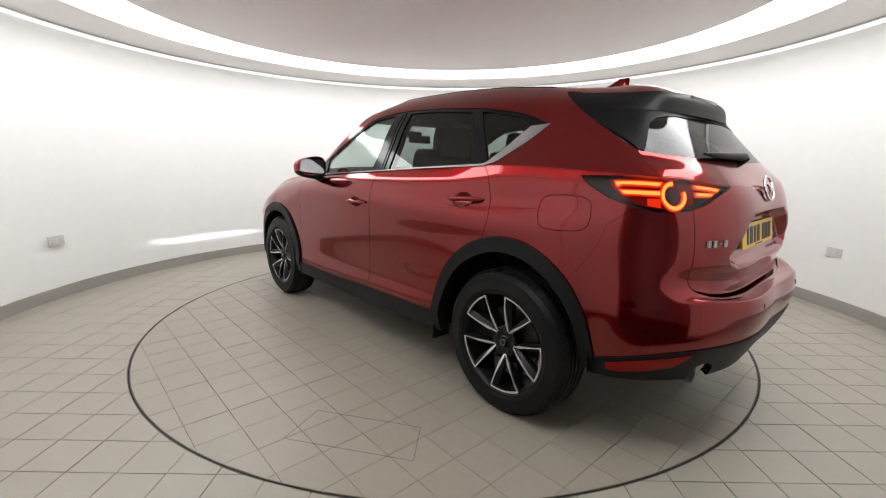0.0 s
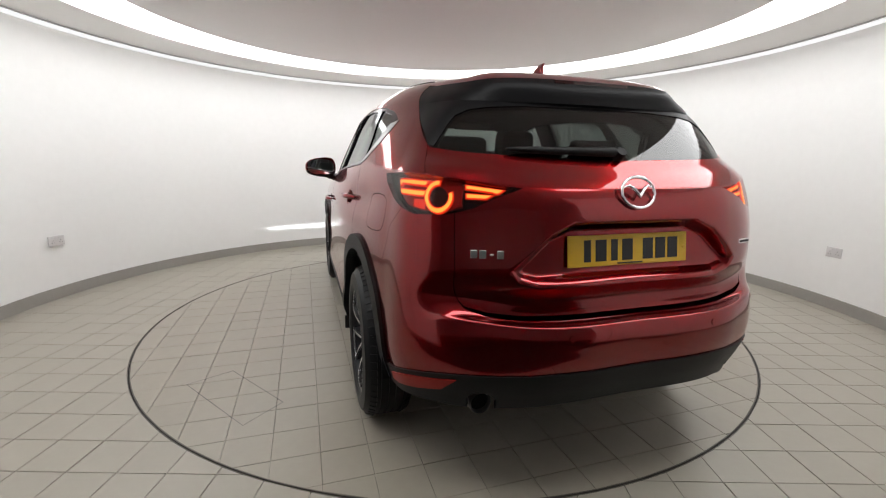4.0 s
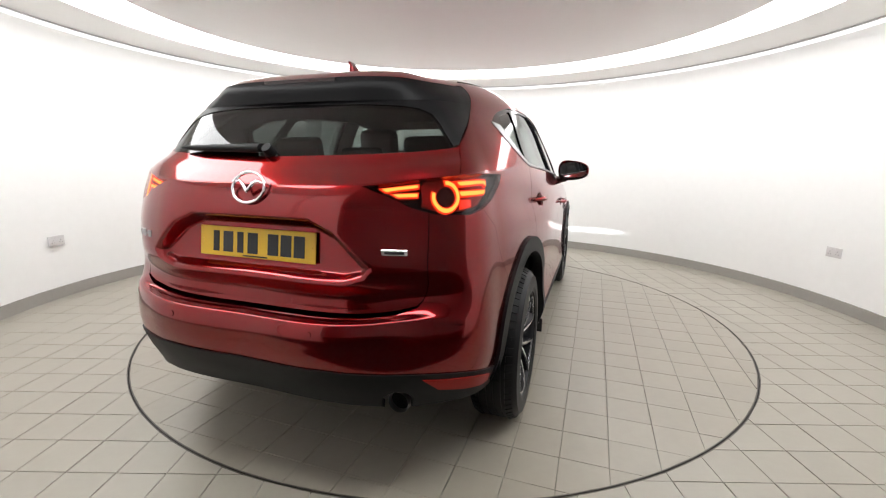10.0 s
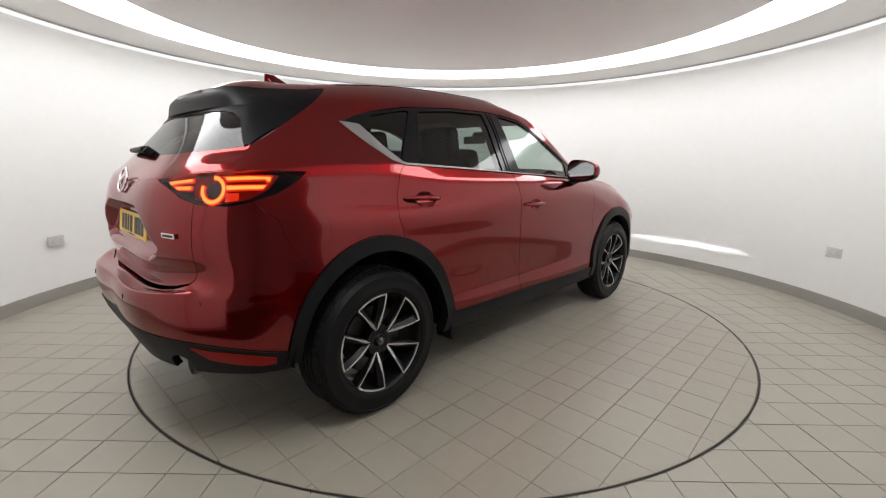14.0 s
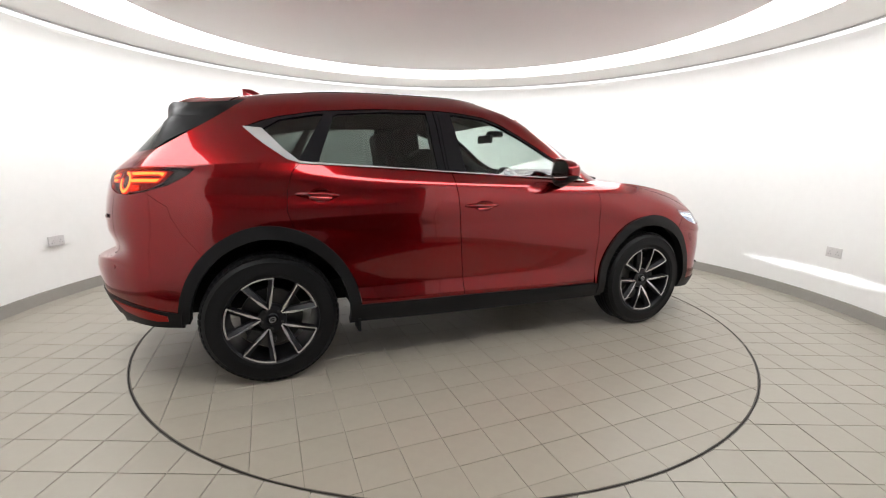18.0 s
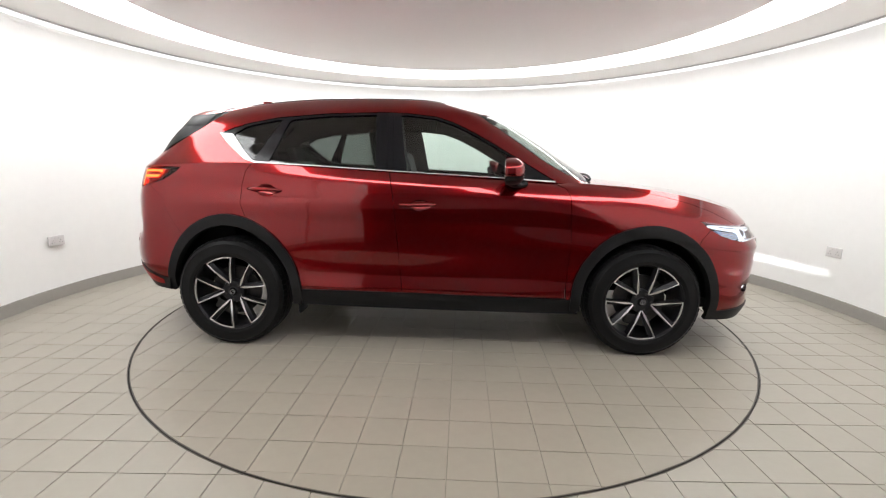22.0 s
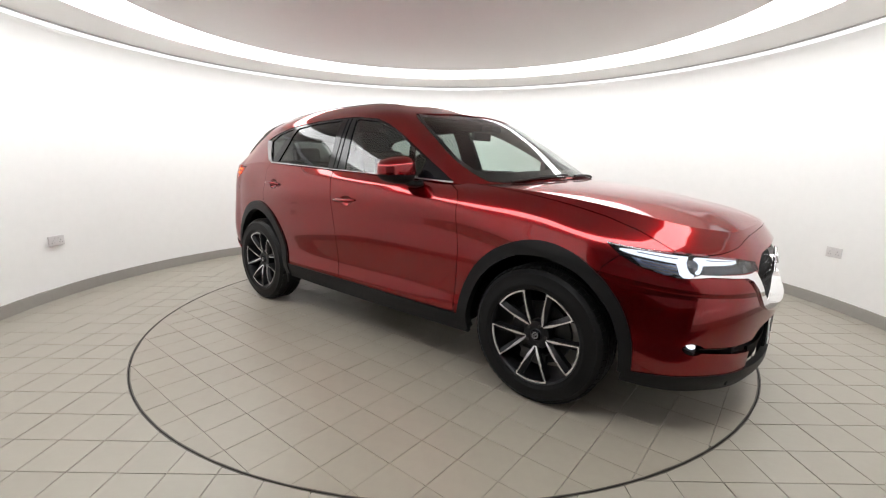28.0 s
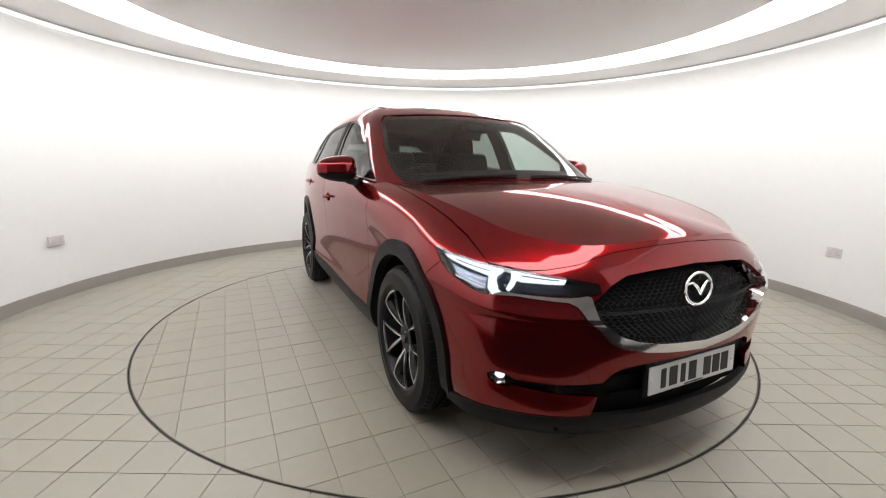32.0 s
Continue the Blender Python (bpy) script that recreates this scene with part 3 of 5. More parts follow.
rear_door_line = xz(BELT_R + B_EDGE[1:] + [(-.55, .407), (-.868, .409)] + [p for p in arch(AX_R, .475, .505, .49, 6, 68, 14)] + REAR_EDGE[::-1][:-1])
front_door_line = xz(BELT_F + F_EDGE[1:] + [(.3, .392)] + B_EDGE[::-1][:-1])



def oval(p, q, a, b, n=20, power=1.0):
    """A closed oval outline; power under 1 squares it."""
    f = lambda v: math.copysign(abs(v) ** power, v)
    return [(p + a * f(math.cos(2 * math.pi * k / n)), q + b * f(math.sin(2 * math.pi * k / n))) for k in range(n)]


def handle(door, p, q, side):
    """A cup pressed into the door and the grip across it."""
    cup = oval(p + .01, q, .066, .034)
    c = low.at(np.array([p + .01]), np.array([q]))[0]

    def dish(X):
        r2 = ((X[:, 0] - c[0]) / .066) ** 2 + ((X[:, 2] - c[2]) / .036) ** 2
        Y = X.copy()
        Y[:, 1] -= .022 * np.clip(1 - r2, 0, 1) ** 0.7
        return Y
    panel("handle_cup", low, cup, PAINT, door, gap=-0.0015, side=side, step=0.012, warp=dish, flange=False)
    ps = np.linspace(p - .118, p + .105, 13)
    X, N = low.at(ps, np.full(13, q + .004)), low.normal(ps, np.full(13, q))
    lift = [.004, .016, .024, .030, .033, .034, .034, .034, .033, .030, .025, .016, .004]
    bm = bmesh.new()
    tube(bm, [Vector((X[i] + N[i] * lift[i]) * np.array((1, side, 1))) for i in range(13)], [.006, .010, .012, .013, .0135, .0135, .0135, .0135, .0135, .013, .012, .010, .006], 10, flat=0.95)
    part("handle", bm, PAINT, door, angle=80)
    return cup


for s in (1, -1):
    for nm, line, hp, hq in (("rear_door", rear_door_line, 1.757, 1.054), ("front_door", front_door_line, 2.735, .962)):
        cup = oval(hp + .01, hq, .066, .034)
        ob = panel(nm, low, line, PAINT, car, holes=[cup], gap=0.0022, side=s, step=0.03)
        handle(ob, hp, hq, s)
        panel("door_card", low, line, MATT, ob, gap=0.02, off=-0.06, side=s, step=0.08, flange=False, label="black inner door lining")

# wings, quarter panels and bumpers
qp = lambda x, z, ax="xz", lo=SIDE_LO, hi=SIDE_HI: low.find(x, z, ax, lo, hi)
P_GATE = 0.68                                  # the tailgate's shut line, along the rings
SEAM = [(P_GATE, .78), (.671, .735), (.655, .695), (.633, .670), (.557, .655), (.437, .650), (0.0, .648)]
CLAD_P, CLAD_TOP = [0, .34, .475, .63, .80, .95, 1.05, 1.10, 4.40, 4.45, 4.525, 4.823, 5.025, 5.209, 5.69], [.448, .447, .434, .413, .392, .378, .375, .402, .402, .345, .345, .381, .416, .430, .436]
arch_r_line = xz(arch(AX_R, .43, .47, .44, -40, 220), closed=False)
arch_f_line = xz(arch(AX_F, .43, .455, .43, -40, 220), closed=False)
rd = xz(arch(AX_R, .475, .505, .49, 6, 68, 14) + REAR_EDGE[::-1], closed=False)
end = rd[-1]
# rear quarter with the bumper's corner: everything behind the rear door
B_SEAM = [(.92, 1.036)] + [low.find(x, z, "xz", .7, 1.6) for x, z in ((-1.80, .99), (-1.785, .93), (-1.745, .85), (-1.69, .775))]
arch_top = xz(arch(AX_R, .43, .47, .44, 60, 130, 12), closed=False)
quarter = [(P_GATE, 1.176), (P_GATE, 1.06), (.80, 1.05)] + B_SEAM + arch_top[::-1] + rd[2:] + [(end[0], 1.172)]
rear_bumper = [(p, q - .017 * min(1, max(0, (.665 - p) / .08))) for p, q in SEAM[::-1]] + [(P_GATE, 1.04), (.80, 1.04)] + B_SEAM + xz(arch(AX_R, .43, .47, .44, 130, 178, 12), closed=False) + [(p, float(np.interp(p, CLAD_P, CLAD_TOP)) - .002) for p in np.linspace(1.05, 0.0, 24)]
LAMP_T = [(1.177, 1.155), (1.0, 1.166), (.84, 1.168), (.66, 1.165), (.55, 1.158), (.425, 1.155), (.47, 1.12), (.53, 1.085), (.608, 1.045), (.70, 1.026), (.83, 1.022), (.92, 1.038), (1.03, 1.068), (1.135, 1.122)]
FLAP = [(1.335, 1.055), (1.318, 1.072), (1.29, 1.079), (1.228, 1.081), (1.15, 1.075), (1.115, 1.062), (1.10, 1.04), (1.095, 1.0), (1.103, .968), (1.125, .948), (1.17, .942), (1.24, .942), (1.30, .952), (1.325, .975), (1.335, 1.01)]
for s in (1, -1):
    ob = panel("rear_quarter", low, quarter, PAINT, car, holes=[LAMP_T, arch_r_line] + ([FLAP] if s > 0 else []), gap=0.0008, side=s, step=0.03, label="red rear quarter")
    if s > 0:
        panel("fuel_flap", low, FLAP, PAINT, car, gap=0.003, side=s, step=0.03)
panel("rear_bumper", low, rear_bumper, PAINT, car, holes=[LAMP_T, arch_r_line], gap=0.0006, side=0, step=0.012)
# tailgate, lower half
gate = [(0.0, 1.176), (P_GATE, 1.176)] + SEAM

PLATE_NICHE = [(-.25, 1.025), (.25, 1.025), (.345, .985), (.475, .872), (.45, .838), (.38, .818), (-.38, .818), (-.45, .838), (-.475, .872), (-.345, .985)]


def far_from(poly, x, y):
    """Signed distance to an outline, negative inside."""
    d = np.full(len(x), 9.0)
    for (ax, ay), (bx, by) in zip(poly, poly[1:] + poly[:1]):
        ex, ey = bx - ax, by - ay
        t = np.clip(((x - ax) * ex + (y - ay) * ey) / (ex * ex + ey * ey), 0, 1)
        d = np.minimum(d, np.hypot(x - ax - t * ex, y - ay - t * ey))
    return np.where(inside(poly, x, y), -d, d)


def niche(X):
    """The tailgate's recess for the number plate."""
    d = far_from(PLATE_NICHE, X[:, 1], X[:, 2])
    t = np.clip((0.012 - d) / 0.046, 0, 1)
    t = t * t * (3 - 2 * t)
    goal = -2.108 - 0.10 * (1.02 - X[:, 2])
    Y = X.copy()
    Y[:, 0] += t * np.maximum(goal - X[:, 0], 0)
    return Y


panel("tailgate", low, gate, PAINT, car, holes=[LAMP_T], gap=0.0025, side=0, step=0.0085, warp=niche, label="red tailgate with a recess for the number plate")
# the dark step between the tailgate's foot and the bumper
V, F = [], []
ps = np.concatenate([-np.linspace(.66, .02, 24), np.linspace(.02, .66, 24)])
for p in ps:
    q = float(np.interp(abs(p), [a for a, b in SEAM[::-1]], [b for a, b in SEAM[::-1]])) - .024
    A = low.at(np.array([abs(p)]), np.array([q]))[0] - low.normal(np.array([abs(p)]), np.array([q]))[0] * .006
    y = math.copysign(A[1], p)
    V += [(A[0], y, A[2]), (A[0] + .12, y * .97, A[2] + .004)]
for i in range(len(ps) - 1):
    F.append((2 * i, 2 * i + 1, 2 * i + 3, 2 * i + 2))
part("bumper_step", mesh_of("bumper_step", V, F, PAINT, smooth=True), parent=car, label="red step behind the bumper's edge")
# front wing and bumper
fd = xz(F_EDGE, closed=False)
HEAD = [(4.48, 1.056), (4.65, 1.064), (4.79, 1.068), (4.924, 1.068), (5.06, 1.060), (5.22, 1.040), (5.222, 1.018), (5.09, 1.015), (4.985, 1.014), (4.88, 1.008), (4.80, .993), (4.74, .995), (4.635, 1.006), (4.55, 1.028)]
GRILLE = [(5.69, 1.075), (5.589, 1.070), (5.475, 1.066), (5.342, 1.056), (5.262, 1.034), (5.186, 1.002), (5.178, .985), (5.216, .88), (5.268, .79), (5.36, .735), (5.5, .715), (5.69, .685)]
LOWER_G = [(5.69, .632), (5.42, .627), (5.33, .614), (5.28, .587), (5.25, .537), (5.146, .531), (4.90, .522), (4.835, .508), (4.88, .496), (5.025, .494), (5.235, .483), (5.226, .455), (5.212, .432), (5.22, .426), (5.69, .426)]
FOG_HOLE = oval(4.885, .512, .050, .030)
BONNET_SIDE = [(3.74, 1.172), (3.85, 1.166), (3.962, 1.156), (4.146, 1.144), (4.30, 1.139), (4.449, 1.133), (4.608, 1.115), (4.70, 1.094), (4.775, 1.0705)]
BONNET_FRONT = [(4.95, 1.070), (5.0, 1.076), (5.063, 1.089), (5.12, 1.10), (5.196, 1.122), (5.30, 1.135), (5.5, 1.148), (5.69, 1.152)]
wing = [fd[0], (fd[0][0] + 0.02, 1.172)] + BONNET_SIDE + [(4.74, 1.05), (4.60, 1.04), (4.551, 1.026), (4.519, 1.002), (4.487, .968)] + xz(arch(AX_F, .43, .455, .43, 50, 190, 20), closed=False) + [low.find(.845, .385, "xz", 3, 5)] + fd[::-1][1:-1]
bump = [(4.487, .968), (4.519, 1.002), (4.551, 1.026), (4.60, 1.04), (4.74, 1.05), (4.80, 1.06)] + BONNET_FRONT + [(p, float(np.interp(p, CLAD_P, CLAD_TOP)) - .002) for p in np.linspace(5.69, 4.46, 30)] + xz(arch(AX_F, .43, .455, .43, -5, 50, 10), closed=False)
for s in (1, -1):
    panel("front_wing", low, wing, PAINT, car, holes=[HEAD, arch_f_line], gap=0.0018, side=s, step=0.03)
panel("front_bumper", low, bump, PAINT, car, holes=[HEAD, GRILLE, LOWER_G, FOG_HOLE, arch_f_line], gap=0.0018, side=0, step=0.03)
# dark cladding along the bottom
clad = [(p, .30) for p in np.linspace(0, 5.69, 60)] + [(p, float(np.interp(p, CLAD_P, CLAD_TOP))) for p in np.linspace(5.69, 4.46, 24)] + [(p, .402) for p in np.linspace(4.40, 1.10, 40)] + [(p, float(np.interp(p, CLAD_P, CLAD_TOP))) for p in np.linspace(1.05, 0, 30)]
panel("lower_cladding", low, clad, CLAD, car, holes=[arch_r_line, arch_f_line, oval(.575, .318, .058, .04)], gap=0.0, side=0, off=0.006, depth=0.03, step=0.05, label="black grained plastic cladding along the sills and bumpers")
for s in (1, -1):
    for cx, o, i, e0, e1 in ((AX_R, (.455, .525, .485), (.40, .452, .425), -10, 178), (AX_F, (.472, .497, .47), (.41, .425, .415), -10, 190)):
        ring = arch(cx, *o, e0, e1, 40) + arch(cx, *i, e0, e1, 40)[::-1]
        ring = [(x, max(z, .30)) for x, z in ring]
        panel("arch_trim", low, xz(ring, step=0.05), CLAD, car, gap=0, side=s, off=0.014, depth=0.05, step=0.03, label="black plastic wheel-arch trim")

# bonnet
HX = [.93, 1.15, 1.4, 1.65, 1.85, 2.0, 2.10, 2.16]
HOOD_C = [1.138, 1.126, 1.101, 1.068, 1.035, 1.002, .972, .945]


def bonnet():
    """The bonnet, from its middle line out to the edge of the wings."""
    n, m = 48, 28
    V, F = [], []
    edge = low.at(np.linspace(3.72, 5.69, n + 1), np.full(n + 1, 1.169))
    cc = basis(HX, 0.965 + (2.155 - 0.965) * np.linspace(0, 1, n + 1)) @ np.array(HOOD_C)
    for i in range(n + 1):
        e = edge[i]
        x0 = 0.965 + (2.155 - 0.965) * (i / n)
        for s in range(-m, m + 1):
            t = s / m
            x = x0 + (e[0] - x0) * abs(t) ** 1.7
            z = cc[i] + (e[2] - cc[i]) * (abs(t) ** 2.2)
            V.append((x, e[1] * t, z))
    w = 2 * m + 1
    for i in range(n):
        for s in range(2 * m):
            a = i * w + s
            F.append((a, a + w, a + w + 1, a + 1))
    return mesh_of("bonnet", V, F, PAINT, smooth=True)


hood = part("bonnet", bonnet(), parent=car, label="red bonnet with soft ridges")
strip = BONNET_SIDE + BONNET_FRONT + [(p, 1.171) for p in np.linspace(5.69, 3.80, 40)]
panel("bonnet_edge", low, strip, PAINT, hood, gap=0.0012, side=0, step=0.03)

# cabin
DLO = [(-1.432, 1.402), (-1.34, 1.44), (-1.249, 1.466), (-1.041, 1.505), (-.692, 1.534), (-.339, 1.545), (-.197, 1.54), (.0, 1.518), (.12, 1.478), (.25, 1.415), (.391, 1.335), (.584, 1.222), (.77, 1.112), (.45, belt(.45)), (.19, belt(.19)), (-.28, belt(-.28)), (-.68, belt(-.68)), (-1.15, belt(-1.15)), (-1.22, 1.235), (-1.33, 1.31), (-1.40, 1.37)]
cxz = lambda pts, closed=True, step=0.05: cab.line(pts, "xz", .80, 3.72, step, closed)
dlo = cxz(DLO)
G_SEAM = [(0.8, .0), (0.825, .06), (0.853, .16), (0.941, .225), (1.033, .293), (1.11, .36), (1.176, .426), (1.23, .50), (1.25, .545)]
screen = [(4.63, .012), (4.21, .010), (3.91, .012), (3.807, .022), (3.749, .07), (3.702, .14), (3.676, .22), (3.666, .33), (3.676, .42), (3.723, .468), (3.89, .482), (4.21, .49), (4.63, .492)]
in_half = lambda poly: [(min(p, 4.55), q) for p, q in poly]
shell = [(.80, -.004), (4.55, -.004), (4.55, 1.1499), (0.0, 1.1499), (0.0, .545)] + G_SEAM[::-1][:-1]
panel("body_shell", cab, shell, PAINT, car, holes=[dlo, screen], gap=0.001, side=0, step=0.03, label="red roof and window surrounds of the car")
panel("inner_lining", cab, shell, TRIM, car, holes=[dlo, screen], gap=0.0, off=-0.035, side=0, step=0.06, flange=False, label="grey lining inside the roof and pillars")
REAR_GLASS = [(0, .128), (0.267, .137), (0.509, .142), (0.72, .145), (0.822, .152), (0.80, .20), (0.755, .255), (0.69, .305), (0.60, .340), (0.49, .358), (0.3, .370), (0, .376)]
GLASS_YZ = [tuple(v[1:]) for v in cab.at(np.array([p for p, q in REAR_GLASS]), np.array([q for p, q in REAR_GLASS]))]
GLASS_YZ += [(-y, z) for y, z in GLASS_YZ[::-1] if y > 1e-6]
rim = cab.at(np.array([p for p, q in REAR_GLASS]), np.array([q for p, q in REAR_GLASS]))
BOW = np.linalg.lstsq(np.stack([np.ones(len(rim)), rim[:, 2], rim[:, 1] ** 2, rim[:, 1] ** 6], 1), rim[:, 0], rcond=None)[0]


def even_bow(X):
    """The rear window: straight from top to bottom, one even bow across; its surround follows at the edge."""
    d = far_from(GLASS_YZ, X[:, 1], X[:, 2])
    t = np.clip(1 - d / .07, 0, 1)
    t = t * t * (3 - 2 * t)
    Y = X.copy()
    Y[:, 0] += t * (BOW[0] + BOW[1] * X[:, 2] + BOW[2] * X[:, 1] ** 2 + BOW[3] * X[:, 1] ** 6 - X[:, 0])
    return Y


gate_red = [(0.0, -.004), (.798, -.004)] + G_SEAM[1:3] + [(.835, .148), (.72, .147), (.509, .144), (.267, .139), (0.0, .13)]
gate_black = [(.828, .158)] + G_SEAM[2:] + [(.60, .545), (0.0, .545), (0, .371), (.30, .365), (.485, .353), (.593, .335), (.682, .301), (.746, .252), (.792, .198), (.815, .154)]
panel("gate_upper", cab, gate_red, PAINT, car, gap=0.0012, side=0, step=0.025, warp=even_bow, label="red tailgate edge under the rear window")
panel("gate_surround", cab, gate_black, SATIN_B, car, gap=0.0012, off=-0.001, side=0, step=0.025, warp=even_bow, label="gloss black surround of the rear window")
ob = panel("rear_window", cab, REAR_GLASS, PRIV_R, car, gap=-0.004, off=-0.004, side=0, flange=False, step=0.05, warp=even_bow, label="dark tinted rear window")
ob.visible_shadow = False
ob = panel("windscreen", cab, in_half(screen), CLEAR, car, gap=-0.004, off=-0.006, side=0, flange=False, step=0.05, label="clear windscreen")
ob.visible_shadow = False
WS_OPEN = [(4.63, .47), (4.21, .468), (3.9, .46), (3.765, .44), (3.728, .40), (3.718, .30), (3.733, .18), (3.786, .105), (3.91, .085), (4.21, .080), (4.63, .080)]
panel("screen_band", cab, in_half(screen), MATT, car, holes=[WS_OPEN], gap=-0.003, off=-0.009, side=0, flange=False, step=0.05, label="black printed border of the windscreen")
# side glass: frames in black, panes set behind them
G_FRONT = [(-.178, 1.165), (-.232, 1.522), (-.197, 1.526), (.0, 1.503), (.12, 1.462), (.25, 1.40), (.391, 1.32), (.52, 1.245), (.50, 1.136), (.19, 1.152)]
G_REAR = [(-.369, 1.178), (-.393, 1.527), (-.692, 1.517), (-.93, 1.493), (-.96, 1.478), (-1.062, 1.224), (-1.05, 1.212), (-.68, 1.196)]
G_QUART = [(-1.165, 1.232), (-1.012, 1.487), (-1.041, 1.489), (-1.249, 1.449), (-1.335, 1.395), (-1.25, 1.30)]
for s in (1, -1):
    panel("window_surround", cab, dlo, GLOSS, car, holes=[cxz(G_FRONT), cxz(G_REAR), cxz(G_QUART)], gap=0.001, off=-0.004, depth=0.02, side=s, step=0.04, label="gloss black pillars and frames round the side windows")
    for nm, g, gm in (("front_window", G_FRONT, CLEAR), ("rear_window_side", G_REAR, PRIV), ("quarter_window", G_QUART, PRIV)):
        ob = panel(nm, cab, cxz(g), gm, car, gap=-0.003, off=-0.010, side=s, flange=False, step=0.06, label="clear door glass" if gm is CLEAR else "dark tinted glass")
        ob.visible_shadow = False


# ---- wheels ----
def wheel():
    """A wheel whose outer face looks along +y, its middle at the origin."""
    w = tagged(new("wheel"), "", "")
    bm = bmesh.new()
    lathe(bm, [(.245, .085), (.252, .108), (.268, .112), (.272, .1145), (.276, .1135), (.30, .1145), (.326, .1085), (.329, .1095), (.332, .1055), (.35, .088), (.3605, .062), (.3612, .054), (.355, .053), (.355, .045), (.362, .044), (.362, .020), (.355, .019), (.355, .011), (.362, .010), (.362, -.010), (.355, -.011), (.355, -.019), (.362, -.020), (.362, -.044), (.355, -.045), (.355, -.053), (.3612, -.054), (.3605, -.062), (.35, -.088), (.33, -.106), (.27, -.113), (.245, -.085)], 72, closed=True)
    part("tyre", bm, RUBBER, w, "black tyre", angle=50)
    bm = bmesh.new()
    for k in range(64):
        for e in (1, -1):
            m = pose(0, 0, 0, 0, 360 * (k + .25 * e) / 64, 0) @ pose(0, e * .076, .3555, -e * 24, 0, 0)
            box(bm, (0, 0, 0), (.0255, .030, .008), m=m)
    tagged(part("tread", bm, RUBBER, w, angle=0), "black tread blocks round the tyre", kind="stuff")
    bm = bmesh.new()
    lathe(bm, [(.253, .098), (.249, .103), (.243, .098), (.236, .075), (.225, .02), (.222, -.09), (.25, -.095), (.25, .085)], 72, closed=True)
    part("rim", bm, ALLOY_D, w, "dark alloy rim")
    bm = bmesh.new()
    cyl(bm, (0, -.01, 0), (0, .012, 0), .165, n=48)
    part("brake_disc", bm, IRON, w)
    bm = bmesh.new()
    box(bm, (-.115, .03, .06), (.07, .05, .15), .012, m=pose(0, 0, 0, 0, 28, 0))
    part("caliper", bm, IRON, w)
    bm = bmesh.new()
    lathe(bm, [(.0005, .070), (.028, .070), (.034, .064), (.05, .070), (.072, .066), (.078, .045), (.075, .0)], 40)
    part("hub", bm, ALLOY_D, w)
    bm = bmesh.new()
    lathe(bm, [(.0005, .079), (.022, .078), (.027, .072), (.028, .066)], 32)
    part("cap", bm, GLOSS, w)
    bm = bmesh.new()
    ov = [(.017 * math.cos(a), .0795, .014 * math.sin(a)) for a in np.linspace(0, 2 * math.pi, 20, endpoint=False)]
    tube(bm, ov, .0017, 6, closed=True)
    tube(bm, [(-.012, .08, .006), (0, .08, -.004), (.012, .08, .006)], .0018, 6)
    part("badge", bm, SATIN, w)
    for k in range(5):
        a = 2 * math.pi * (k + 0.5) / 5 + 0.35
        bm = bmesh.new()
        cyl(bm, (.055 * math.cos(a), .05, .055 * math.sin(a)), (.055 * math.cos(a), .073, .055 * math.sin(a)), .0085, n=6)
        part("lug_nut", bm, IRON, w)
    P = lambda r, a, y: (r * math.cos(a), y, r * math.sin(a))
    for k in range(5):
        c = 2 * math.pi * k / 5
        a0, a1 = c - radians(21), c + radians(21)                   # the two blades at the rim
        b0, b1 = c - radians(15.5), c + radians(15.5)               # at the knee
        h0, h1 = c - radians(4), c + radians(4)                     # and at the hub
        N, R0, RK, R1 = 14, .058, .108, .240
        K = 5                                                       # rows from the hub to the knee
        TS = [.30 * i / K for i in range(K)] + [.30 + .70 * i / (N - K) for i in range(N - K + 1)]

        def blade(ra, rb, t):
            rh = h0 if ra < c else h1
            (r0, g0), (r1, g1), u = ((R0, rh), (RK, rb), t / .30) if t < .30 else ((RK, rb), (R1, ra), (t - .30) / .70)
            x = r0 * math.cos(g0) + (r1 * math.cos(g1) - r0 * math.cos(g0)) * u
            z = r0 * math.sin(g0) + (r1 * math.sin(g1) - r0 * math.sin(g0)) * u
            return math.hypot(x, z), math.atan2(z, x), .066 + .034 * math.sin(t * math.pi * .55)

        for ra, rb, sg in ((a0, b0, 1), (a1, b1, -1)):
            bm = bmesh.new()
            rows = []
            for i in range(N + 1):
                t = TS[i]
                r, g, y = blade(ra, rb, t)
                w_in = .020 + .008 * t
                rows.append([bm.verts.new(P(r, g, y)), bm.verts.new(P(r, g + sg * w_in / r, y - .020)), bm.verts.new(P(r, g + sg * w_in / r, y - .055)), bm.verts.new(P(r, g - sg * .004 / r, y - .055))])
            for i in range(N):
                for j in range(4):
                    bm.faces.new((rows[i][j], rows[i][(j + 1) % 4], rows[i + 1][(j + 1) % 4], rows[i + 1][j]))
            part("spoke", bm, ALLOY_D, w, "dark spoke", angle=25)
        bm = bmesh.new()
        for ra, rb, sg in ((a0, b0, 1), (a1, b1, -1)):
            rows = []
            for i in range(N + 1):
                t = TS[i]
                r, g, y = blade(ra, rb, t)
                hw = .0034 + .0040 * math.exp(-((t - .30) / .20) ** 2)
                rows.append([bm.verts.new(P(r, g - sg * hw * .6 / r, y + .002)), bm.verts.new(P(r, g + sg * hw * 1.4 / r, y + .001)), bm.verts.new(P(r, g + sg * hw * 1.4 / r, y - .006)), bm.verts.new(P(r, g - sg * hw * .6 / r, y - .008))])
            for i in range(N):
                for j in range(4):
                    bm.faces.new((rows[i][j], rows[i][(j + 1) % 4], rows[i + 1][(j + 1) % 4], rows[i + 1][j]))
